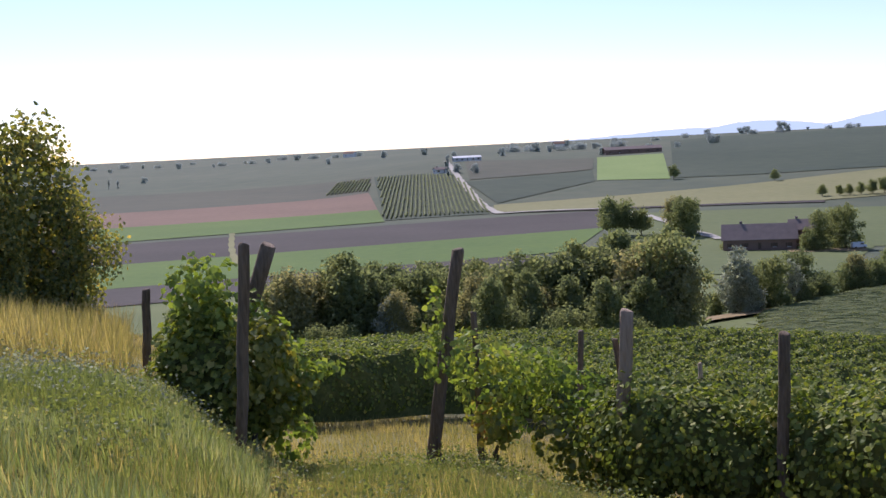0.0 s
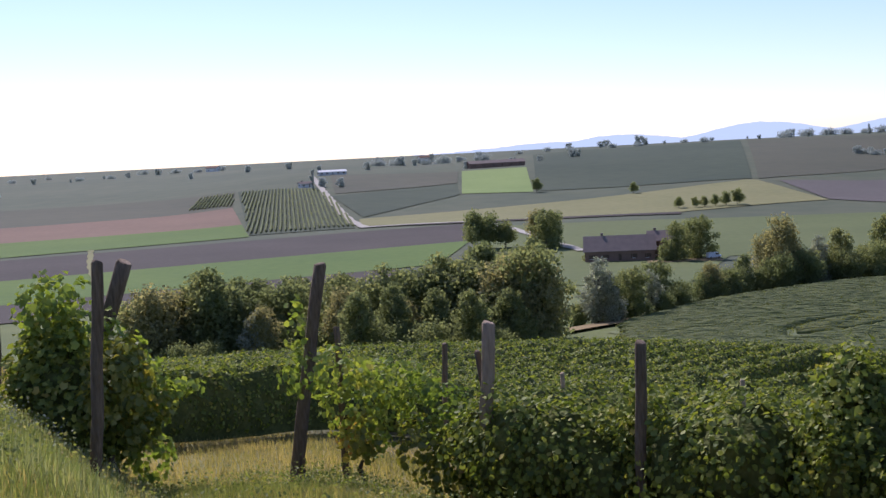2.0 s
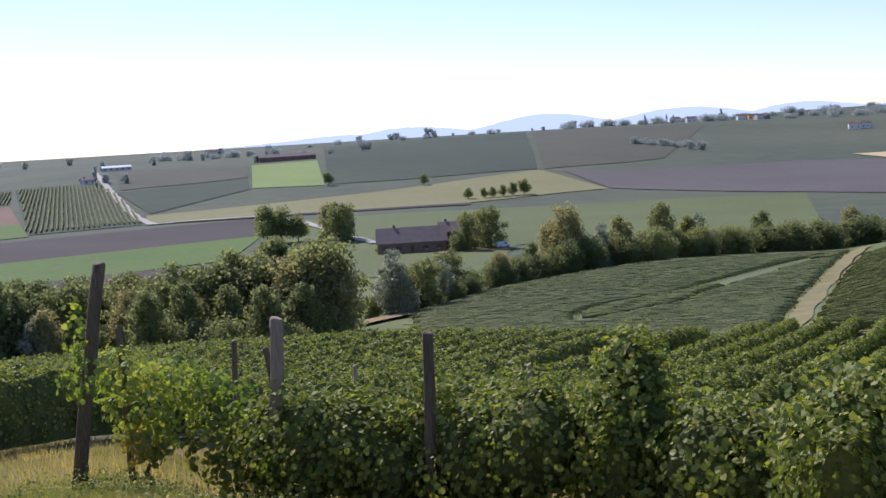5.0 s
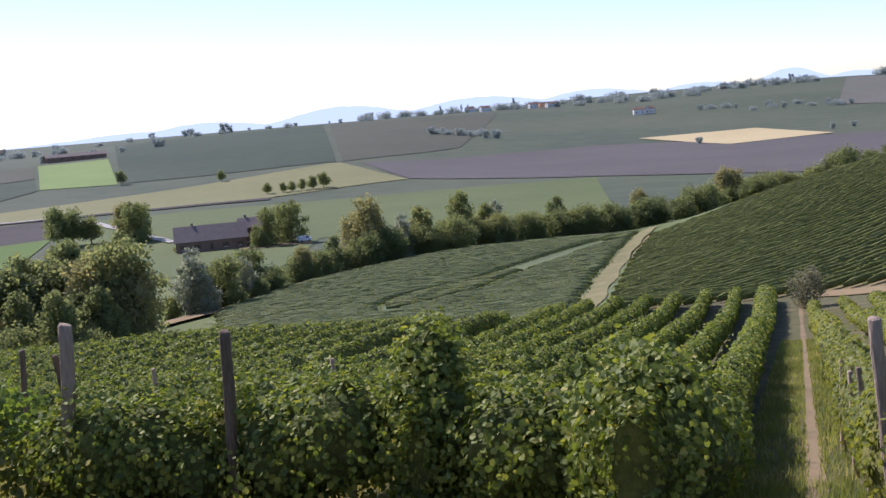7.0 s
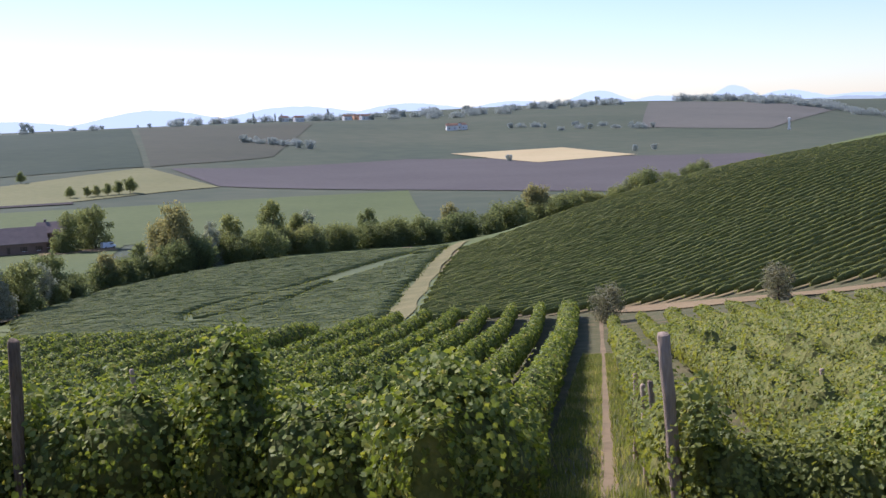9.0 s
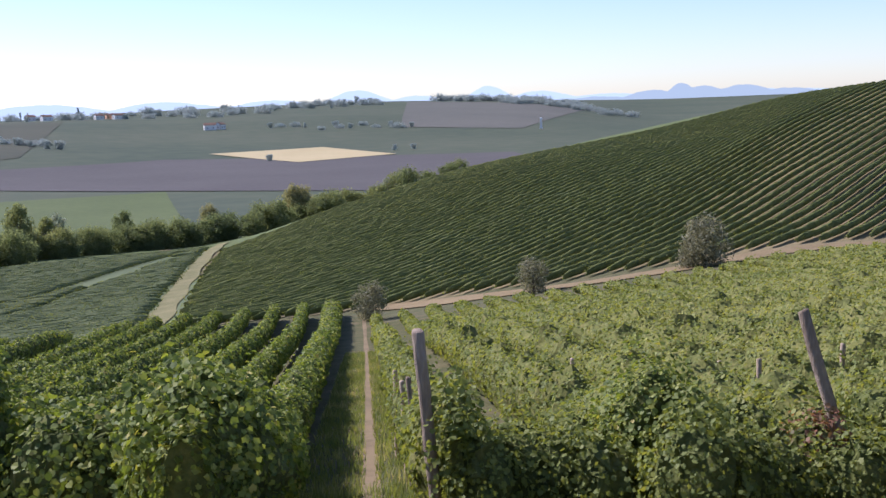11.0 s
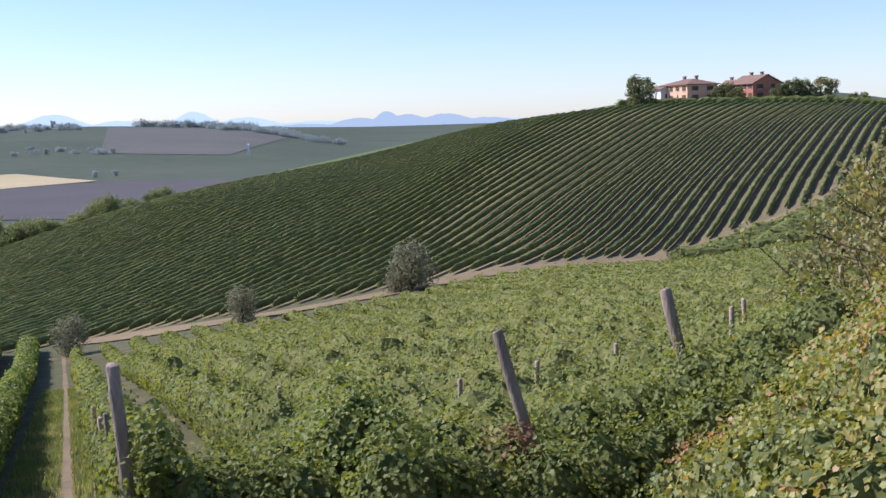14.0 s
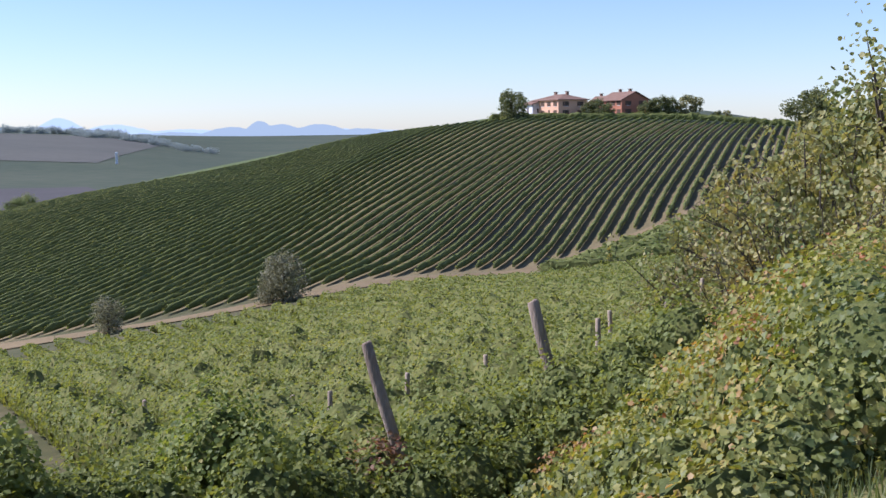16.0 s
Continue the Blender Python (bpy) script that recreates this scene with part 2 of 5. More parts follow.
BRICK_OLD = earth("old_brick_wall", [(0.3, (0.2, 0.13, 0.10)), (0.7, (0.29, 0.19, 0.145))], 0.5, 6, bump=0.2)
ROOF_TILE = earth("clay_roof_tile", [(0.3, (0.202, 0.119, 0.084)), (0.7, (0.288, 0.185, 0.130))], 0.7, 8, bump=0.3)
OLD_ROOF = earth("old_clay_roof", [(0.3, (0.187, 0.149, 0.132)), (0.7, (0.264, 0.209, 0.182))], 0.5, 7, bump=0.3)
SHUTTER = earth("dark_shutter", [(0.3, (0.096, 0.068, 0.049)), (0.7, (0.160, 0.112, 0.077))], 2, 20)
GREY_SHEET = earth("grey_sheeting", [(0.3, (0.55, 0.56, 0.56)), (0.7, (0.68, 0.69, 0.69))], 0.2, 3, rough=0.5)
WHITE_PAINT = earth("white_paint", [(0.3, (0.75, 0.76, 0.78)), (0.7, (0.82, 0.82, 0.84))], 1, 10, rough=0.3, bump=0.02)
WIRE = earth("zinc_wire", [(0.3, (0.35, 0.35, 0.35)), (0.7, (0.5, 0.5, 0.5))], 5, 40, rough=0.5, bump=0.05)
# backdrop ranges glow in flat colours that already hold the haze
RANGE_NEAR = glow("range_near_haze_glow", (0.4, 0.49, 0.56), 1.0)
RANGE_FAR = glow("range_far_haze_glow", (0.55, 0.68, 0.82), 1.0)
# ---- the lie of the land: heights along bearings (degrees, clockwise from the first view), at these distances ----
REACH = (0, 8, 15, 25, 50, 95, 130, 180, 260, 340, 420, 620, 850, 1200, 1800, 2600, 4800)
BEARINGS, HEIGHTS = [], []


def profile(bearing, *heights):
    BEARINGS.append(bearing)
    HEIGHTS.append(heights)


profile(-90, 0, .1, .3, .5, 0, -4, -8, -14, -22, -28, -32, -35, -34, -28, -20, -14, -9)
profile(-40, 0, .1, 0, -.6, -5, -12, -18, -25, -32, -36, -38, -37, -34, -26, -17, -12, -9)
profile(-25, 0, 0, -.4, -1.4, -7, -14.5, -21, -28, -34, -37, -38, -37, -34, -26, -17, -12, -9)
profile(-15, 0, -.25, -1.1, -2.0, -8, -15, -21, -28, -34, -37, -38, -37, -34, -26, -17, -12, -9)
profile(-7, 0, -.95, -2.4, -4.0, -8.6, -15.3, -22, -29, -34, -37, -38, -37, -33, -22, -14, -11, -9)
profile(0, 0, -1.0, -2.5, -4.2, -8.6, -15.3, -22, -29, -34, -37, -38, -37, -27, -13, -9, -9, -9)
profile(7, 0, -1.15, -3.1, -4.9, -9.3, -15.5, -23, -30, -34, -37, -38, -37.5, -30, -15, -9, -8, -9)
profile(14, 0, -1.3, -3.4, -5.2, -9.6, -15.7, -23, -28, -33, -36.5, -38, -38, -31, -14, -3, -6, -9)
profile(20, 0, -1.35, -3.5, -5.3, -9.8, -16.2, -22.5, -27, -31, -36, -38.5, -39.5, -30, -15, -2.5, -5, -9)
profile(27, 0, -1.5, -3.7, -5.5, -9.8, -16.6, -22.5, -26, -29, -35, -39, -41, -38, -24, -3, -3, -8)
profile(34, 0, -1.6, -3.9, -5.7, -9.8, -16.6, -21, -25, -29.1, -35, -40, -43, -42, -34, -8, 6, -8)
profile(42, 0, -1.6, -3.9, -5.7, -9.8, -16.8, -19.8, -21.0, -20.5, -29.5, -38, -43, -43, -38, -12, 8, -8)
profile(50, 0, -1.6, -3.9, -5.7, -9.3, -15.4, -17.6, -16.6, -12.5, -15.6, -26, -42, -44, -42, -25, -2, -8)
profile(58, 0, -1.6, -3.9, -5.7, -9.0, -14.0, -15.4, -13.3, -9.0, -6.2, -11, -35, -44, -44, -47, -48, -8)
profile(64, 0, -1.55, -3.9, -5.5, -8.6, -12.6, -14.2, -10.5, -4.4, -0.1, -1.5, -20, -40, -44, -38, -45, -8)
profile(71, 0, -1.35, -3.6, -5, -8.0, -11.6, -14.2, -9, -2, 3.4, 6, 0, -20, -35, -35, -45, -8)
profile(78, 0, -.9, -2.7, -4.1, -7.2, -10.5, -12.3, -7.5, -1.1, 2.7, 7, 2, -15, -30, -30, -18, -8)
profile(84, 0, -.7, -2, -3.2, -5.5, -8.5, -9.5, -6.8, -2, 0.6, 1.8, 1, -10, -25, -25, -15, -8)
profile(95, 0, -.3, -1, -1.8, -3.2, -4.5, -5, -4, -1, 2, 4, 2, -8, -20, -22, -14, -8)
profile(130, 0, .2, .5, .8, 1, 1, 1, 1, 2, 3, 4, 2, -5, -15, -20, -14, -8)
profile(270, 0, .1, .3, .5, 0, -4, -8, -14, -22, -28, -32, -35, -34, -28, -20, -14, -9)
BEARINGS, HEIGHTS, REACH = np.array(BEARINGS, float), np.array(HEIGHTS, float), np.array(REACH, float)


def slopes(knots, v):
    """Slopes at knots along the last axis for a smooth curve that does not overshoot."""
    d = np.diff(v, axis=-1) / np.diff(knots)
    m = np.zeros_like(v)
    a, b = d[..., :-1], d[..., 1:]
    m[..., 1:-1] = np.where(a * b > 0, 2 * a * b / np.where(a + b == 0, 1, a + b), 0)
    m[..., 0], m[..., -1] = d[..., 0], d[..., -1]
    return m


SLOPES = slopes(REACH, HEIGHTS)


def blend(knots, v0, v1, m0, m1, k, q):
    h = knots[k + 1] - knots[k]
    s = np.clip((q - knots[k]) / h, 0, 1)
    return (2 * s**3 - 3 * s**2 + 1) * v0 + (s**3 - 2 * s**2 + s) * h * m0 + (3 * s**2 - 2 * s**3) * v1 + (s**3 - s**2) * h * m1


def land(x, y):
    """Height of the ground at x, y (arrays or numbers)."""
    x, y = np.asarray(x, float), np.asarray(y, float)
    r = np.hypot(x, y)
    a = (np.degrees(np.arctan2(x, y)) + 90) % 360 - 90
    k = np.clip(np.searchsorted(REACH, r, "right") - 1, 0, len(REACH) - 2)
    j = np.clip(np.searchsorted(BEARINGS, a, "right") - 1, 0, len(BEARINGS) - 2)

    def along(i):
        return blend(REACH, HEIGHTS[i, k], HEIGHTS[i, k + 1], SLOPES[i, k], SLOPES[i, k + 1], k, r)

    n = len(BEARINGS) - 1
    z = [along(np.clip(j + d, 0, n)) for d in (-1, 0, 1, 2)]
    b = [BEARINGS[np.clip(j + d, 0, n)] for d in (-1, 0, 1, 2)]

    def tilt(p, q, s):
        u, w = (z[q] - z[p]) / np.maximum(b[q] - b[p], 1e-6), (z[s] - z[q]) / np.maximum(b[s] - b[q], 1e-6)
        return np.where(u * w > 0, 2 * u * w / np.where(u + w == 0, 1, u + w), 0)

    h = b[2] - b[1]
    s = np.clip((a - b[1]) / h, 0, 1)
    m0, m1 = tilt(0, 1, 2), tilt(1, 2, 3)
    return (2 * s**3 - 3 * s**2 + 1) * z[1] + (s**3 - 2 * s**2 + s) * h * m0 + (3 * s**2 - 2 * s**3) * z[2] + (s**3 - s**2) * h * m1


def at(bearing, reach):
    """Plan place from a bearing in degrees and a distance in metres."""
    return reach * math.sin(radians(bearing)), reach * math.cos(radians(bearing))

# ---- building helpers ----
rng = np.random.default_rng(7)


def grid_mesh(name, verts, faces, material, smooth=False):
    """A mesh from arrays of places and of faces with one number of corners."""
    verts, faces = np.asarray(verts, np.float32), np.asarray(faces, np.int32)
    me = bpy.data.meshes.new(name)
    n, k = faces.shape
    me.vertices.add(len(verts))
    me.vertices.foreach_set("co", verts.ravel())
    me.loops.add(n * k)
    me.loops.foreach_set("vertex_index", faces.ravel())
    me.polygons.add(n)
    me.polygons.foreach_set("loop_start", np.arange(n, dtype=np.int32) * k)
    me.polygons.foreach_set("use_smooth", np.full(n, smooth))
    me.update(calc_edges=True)
    me.materials.append(material)
    return me


def under(ob, parent):
    ob.parent = parent
    return ob


def part(name, bm, material, parent=None, label="", smooth=False):
    me = bpy.data.meshes.new(name)
    bm.normal_update()
    bm.to_mesh(me)
    bm.free()
    me.materials.append(material)
    for p in me.polygons:
        p.use_smooth = smooth
    ob = new(name, me)
    if parent is not None:
        ob.parent = parent
    return tagged(ob, label) if label else ob


def box(bm, lo, hi, m=None):
    """A box between two corners, with its edges a little broken."""
    r = bmesh.ops.create_cube(bm, size=1)["verts"]
    for v in r:
        v.co = Vector([lo[i] + (v.co[i] + 0.5) * (hi[i] - lo[i]) for i in range(3)])
        if m is not None:
            v.co = m @ v.co
    return r


def tube(bm, points, radii, sides=7, wob=0.0, cap=True):
    """A tapered limb through points."""
    rings = []
    pts = [Vector(p) for p in points]
    for i, (p, r) in enumerate(zip(pts, radii)):
        d = (pts[min(i + 1, len(pts) - 1)] - pts[max(i - 1, 0)]).normalized()
        u = d.orthogonal().normalized()
        w = d.cross(u)
        rings.append([bm.verts.new(p + (u * math.cos(a) + w * math.sin(a)) * r * (1 + wob * random.uniform(-1, 1))) for a in (2 * math.pi * k / sides for k in range(sides))])
    for a, b in zip(rings, rings[1:]):
        for k in range(sides):
            bm.faces.new((a[k], a[(k + 1) % sides], b[(k + 1) % sides], b[k]))
    if cap:
        bm.faces.new(rings[-1])
        bm.faces.new(list(reversed(rings[0])))


PLAIN_LEAF = np.array([(0, -.5, 0), (.48, -.22, .10), (.42, .24, .08), (0, .55, -.06), (-.42, .24, .08), (-.48, -.22, .10)])
PLAIN_FACES = np.array([(0, 1, 2, 3), (0, 3, 4, 5)])
KITE_LEAF = np.array([(0, -.52, 0), (.46, .02, .14), (0, .56, -.06), (-.46, .02, .14)])
KITE_FACES = np.array([(0, 1, 2, 3)])
LOBED_LEAF = np.array([(0, -.28, 0), (.34, -.48, .06), (.43, -.14, .09), (.54, .12, .13), (.33, .3, .05), (0, .6, -.1), (-.33, .3, .05), (-.54, .12, .13), (-.43, -.14, .09), (-.34, -.48, .06)])
LOBED_FACES = np.array([(0, 1, 2, 3, 4, 5), (0, 5, 6, 7, 8, 9)])


def leaf_arrays(centres, sizes, up=0.5, lean=None, shape=1):
    """Folded leaves at the centres, each turned its own way; up draws their faces to the sky; shape: 0 a kite, 1 an oval, 2 the lobed outline of a vine leaf."""
    shape, faces = ((KITE_LEAF, KITE_FACES), (PLAIN_LEAF, PLAIN_FACES), (LOBED_LEAF, LOBED_FACES))[shape]
    n = len(centres)
    nor = rng.normal(size=(n, 3))
    nor /= np.linalg.norm(nor, axis=1, keepdims=True)
    nor[:, 2] = np.abs(nor[:, 2]) * 0.6 + up
    if lean is not None:
        nor += lean
    nor /= np.linalg.norm(nor, axis=1, keepdims=True)
    t = np.cross(nor, rng.normal(size=(n, 3)))
    t /= np.linalg.norm(t, axis=1, keepdims=True) + 1e-9
    b = np.cross(nor, t)
    s = np.asarray(sizes).reshape(-1, 1, 1)
    curl = rng.uniform(-0.6, 2.2, (n, 1, 1))
    v = centres[:, None] + s * (shape[None, :, :1] * t[:, None] + shape[None, :, 1:2] * b[:, None] + curl * shape[None, :, 2:] * nor[:, None])
    f = faces[None] + (np.arange(n) * len(shape))[:, None, None]
    return v.reshape(-1, 3), f.reshape(-1, faces.shape[1])


def leaf_mesh(name, centres, sizes, material, up=0.5, lean=None, shape=1):
    return grid_mesh(name, *leaf_arrays(np.asarray(centres), sizes, up, lean, shape), material)


# ---- ground ----
_a = np.radians(np.concatenate([np.arange(-40, 100, 0.5), np.arange(100, 320, 4.0)]))
_r = np.concatenate([[0.01], np.linspace(1, 30, 59), np.geomspace(30.6, 4850, 190)])
_x, _y = np.outer(_r, np.sin(_a)), np.outer(_r, np.cos(_a))
_z = land(_x, _y)
_n, _k = len(_r), len(_a)
_i, _j = np.meshgrid(np.arange(_n - 1), np.arange(_k), indexing="ij")
_q = np.stack([_i * _k + _j, _i * _k + (_j + 1) % _k, (_i + 1) * _k + (_j + 1) % _k, (_i + 1) * _k + _j], -1).reshape(-1, 4)[:, ::-1]
_me = grid_mesh("ground", np.stack([_x, _y, _z], -1).reshape(-1, 3), _q, MEADOW, True)
for _m in (HILL_SOIL, FAR_LAND, ALLEY, BROW_GRASS):
    _me.materials.append(_m)
_mi = np.where(_r[:-1] > 330, 2, np.where(_r[:-1] > 34, 1, 0))
_mi = np.repeat(_mi[:, None], _k, 1)
_mi[(_r[:-1, None] > 9) & (_r[:-1, None] < 118) & (np.degrees(_a)[None] > 6) & (np.degrees(_a)[None] < 90)] = 3
_mi[(_r[:-1, None] > 19.5) & (_r[:-1, None] < 118) & (np.degrees(_a)[None] <= 6)] = 3
_deg = np.degrees(_a)[None]
_mi[(_r[:-1, None] > np.interp(_deg, (36, 42, 50, 58, 64, 69), (248, 258, 278, 308, 330, 340))) & (_r[:-1, None] < 420) & (_deg > 33) & (_deg < 69)] = 4
_mi[(_r[:-1, None] > 118) & (_r[:-1, None] <= 345) & (_deg < 33)] = 4
_mi[(_r[:-1, None] > 26) & (_r[:-1, None] <= 345) & (_deg < -11)] = 4
_me.polygons.foreach_set("material_index", _mi.ravel().astype(np.int32))
ground = tagged(new("ground", _me), "rolling farmland falling from a grassy brow to a valley", "ground", kind="structure")


def field(name, label, corners, material, lift=0.25, cuts=(24, 10), category="field"):
    """A sheet of crop draped on the land between four (bearing, distance) corners: near-left, near-right, far-right, far-left."""
    (ax, ay), (bx, by), (cx, cy), (dx, dy) = [at(*c) for c in corners]
    u, v = np.meshgrid(np.linspace(0, 1, cuts[0]), np.linspace(0, 1, cuts[1]))
    x = (1 - v) * ((1 - u) * ax + u * bx) + v * ((1 - u) * dx + u * cx)
    y = (1 - v) * ((1 - u) * ay + u * by) + v * ((1 - u) * dy + u * cy)
    z = land(x, y) + lift
    n, k = x.shape
    i, j = np.meshgrid(np.arange(n - 1), np.arange(k - 1), indexing="ij")
    f = np.stack([i * k + j, i * k + j + 1, (i + 1) * k + j + 1, (i + 1) * k + j], -1).reshape(-1, 4)
    return tagged(new(name, grid_mesh(name, np.stack([x, y, z], -1).reshape(-1, 3), f, material, True)), label, category, kind="structure")


def lane(name, label, route, width, material, lift=0.12):
    """A ribbon of track along (bearing, distance) stations, draped on the land."""
    p = np.array([at(*c) for c in route])
    s = np.concatenate([[0], np.cumsum(np.linalg.norm(np.diff(p, axis=0), axis=1))])
    q = np.linspace(0, s[-1], max(24, int(s[-1] / 4)))
    m = np.stack([slopes(s, p[:, i]) for i in (0, 1)], 1)
    k = np.clip(np.searchsorted(s, q, "right") - 1, 0, len(s) - 2)
    c = np.stack([blend(s, p[k, i], p[k + 1, i], m[k, i], m[k + 1, i], k, q) for i in (0, 1)], 1)
    d = np.gradient(c, axis=0)
    d /= np.linalg.norm(d, axis=1, keepdims=True)
    side = np.stack([d[:, 1], -d[:, 0]], 1)
    off = np.linspace(-0.5, 0.5, 5)[None, :] * width * (1 + 0.18 * np.sin(q * 0.21)[:, None])
    xy = c[:, None] + off[..., None] * side[:, None]
    v = np.concatenate([xy, (land(xy[..., 0], xy[..., 1]) + lift)[..., None]], -1)
    n, w = len(q), 5
    i, j = np.meshgrid(np.arange(n - 1), np.arange(w - 1), indexing="ij")
    f = np.stack([i * w + j, i * w + j + 1, (i + 1) * w + j + 1, (i + 1) * w + j], -1).reshape(-1, 4)
    return tagged(new(name, grid_mesh(name, v.reshape(-1, 3), f, material, True)), label, "track", kind="structure")


# strips and crops of the valley floor
field("field_strip", "brown ploughed strip beside the tree belt", [(-40, 335), (4, 350), (4, 415), (-40, 395)], PLOUGHED)
field("field_strip", "green crop strip on the valley floor", [(-40, 395), (6, 415), (7.6, 515), (-40, 495)], GREEN_CROP, 0.3)
field("field_strip", "dark ploughed strip across the valley floor", [(-40, 495), (7.6, 515), (7.5, 630), (-40, 600)], PLOUGHED, 0.3)
field("field_strip", "green crop strip below red stubble", [(-40, 600), (-3.0, 612), (-3.3, 700), (-40, 760)], GREEN_CROP, 0.3)
field("field_strip", "reddish stubble strip on a gentle rise", [(-40, 760), (-3.3, 700), (-3.7, 840), (-40, 930)], RED_SOIL, 0.3)
field("field_lime", "bright lime green crop field", [(7.3, 858), (10.75, 852), (10.45, 1120), (7.35, 1105)], LIME_CROP, 0.4)
field("field_pale", "pale straw green stubble field", [(2.3, 640), (17.7, 665), (20.8, 868), (2.3, 690)], PALE_CROP, 0.35, (60, 16))
field("field_pale", "pale straw green stubble field", [(17.6, 665), (24.4, 735), (21.2, 870), (20.5, 869)], PALE_CROP, 0.37)
field("field_meadow", "green meadow round the farm", [(8, 420), (34.5, 420), (33.4, 686), (8, 600)], MEADOW_GREEN, 0.2, (60, 16))
field("field_far", "olive brown farmland left of the striped vineyard", [(-40, 930), (-3.7, 840), (-3.5, 1010), (-40, 1350)], OLIVE_LAND, 0.3, (30, 12))
field("field_far", "dark green striped vineyard on the far rise", [(-3.0, 622), (2.1, 634), (0.5, 945), (-3.4, 1000)], FAR_VINE, 0.35, (20, 20))
field("field_far", "dark green vineyard beside the white road", [(2.5, 700), (7.2, 850), (7.1, 960), (1.0, 860)], FAR_VINE, 0.4, (20, 14))
field("field_far", "olive green field below distant trees", [(1.2, 880), (7.1, 965), (7.2, 1100), (1.0, 1110)], OLIVE_LAND, 0.4, (20, 14))
field("field_far", "dark vineyard slope under the skyline", [(10.9, 860), (21, 880), (20.5, 1650), (10.8, 1500)], FAR_VINE, 0.4, (30, 30))
field("field_far", "grey green slope under the village", [(21.3, 880), (27, 1040), (29, 1650), (20.8, 1640)], OLIVE_LAND, 0.4, (30, 30))
field("field_far", "mauve brown slope under the wooded hill", [(44.6, 1500), (50.5, 1500), (53.5, 2350), (45, 2350)], HEATH, 0.5, (20, 20))
field("field_meadow", "bright green meadow beside the stream", [(9, 330), (18, 300), (20, 420), (9, 420)], MEADOW_GREEN, 0.2)
field("field_ploughed", "ploughed field across the valley, its brown paled by haze colour", [(24.4, 740), (33.4, 690), (33.4, 1035), (22.2, 870)], PLOUGHED_HAZED, 0.4, (30, 16))
field("field_ploughed", "ploughed field across the valley, its brown paled by haze colour", [(33.4, 690), (58, 560), (50, 1020), (33.4, 1035)], PLOUGHED_HAZED, 0.4, (30, 16))
field("field_straw", "golden straw stubble field", [(35.5, 1100), (39.7, 948), (44.4, 1030), (40.9, 1165)], STRAW, 0.7)
lane("farm_road", "white dusty farm road climbing to buildings", [(2.6, 630), (1.9, 680), (1.2, 780), (0.75, 880), (0.4, 1000), (0.1, 1110)], 5, ROAD_DUST, 0.6)
lane("farm_road", "white dusty farm road along a ploughed strip", [(2.3, 632), (5, 640), (7.5, 642), (10, 560), (11.5, 490), (13, 440)], 4.5, ROAD_DUST, 0.6)
lane("field_track", "pale track between field strips", [(-10.3, 590), (-10.37, 505), (-10.2, 430)], 2.6, PALE_CROP, 0.5)
field("field_mid_vines", "grey-green vineyard slope beyond the gully", [(14.0, 190), (33.0, 108), (35.2, 262), (19.5, 240)], MID_VINE, 0.12, (40, 24))
lane("grass_track", "worn grassy track up the slope", [(31.7, 105), (32.5, 130), (33.3, 160), (34.3, 205), (35.6, 268), (36.0, 285)], 3.1, TRACK_GRASS, 0.24)
lane("foot_track", "bare earth track at the foot of the hill", [(43.4, 119), (46, 116), (52, 112), (59, 114.5), (66, 124), (70.5, 128), (75, 143), (78, 153), (81.5, 178), (83.5, 205), (86, 240)], 4.6, DRY_BANK, 0.1)
lane("alley_path", "worn earth path between two vine rows", [(44.6, 8), (43.7, 14), (43.2, 25), (42.9, 50), (42.7, 80), (42.6, 112)], 0.3, SOIL_PATH, 0.02)
field("dry_bank", "dry tan bank above the stream", [(12.2, 196), (18, 212), (18.2, 219), (12.1, 204)], DRY_BANK, 0.5, (20, 5), "bank")
field("field_strip", "brown strip at the edge of the pale field", [(2.4, 634), (17.7, 650), (17.7, 664), (2.4, 641)], PLOUGHED, 0.5, (40, 4))
field("farm_yard", "pale bare yard beside the barn", [(16.1, 385), (19.6, 388), (19.4, 402), (16.0, 396)], DRY_BANK, 0.35, (12, 6), "yard")

# ---- vine rows ----


def frame_of(bearing):
    b = radians(bearing)
    return np.array((math.sin(b), math.cos(b))), np.array((math.cos(b), -math.sin(b)))


def wave(s, seed, scale):
    """Smooth uneven values about 0 along s, different for each seed."""
    k = np.random.default_rng(seed).uniform(0, 6.28, 5)
    w = np.array((1.0, 1.7, 2.9, 4.7, 7.9)) / scale
    return sum(np.sin(s * f + p) / (1 + 0.25 * i) for i, (f, p) in enumerate(zip(w, k))) / 2.6


RING = np.array([(-.6, .02), (-1, .38), (-.95, .72), (-.5, .97), (0, 1.04), (.5, .97), (.95, .72), (1, .38), (.6, .02)])


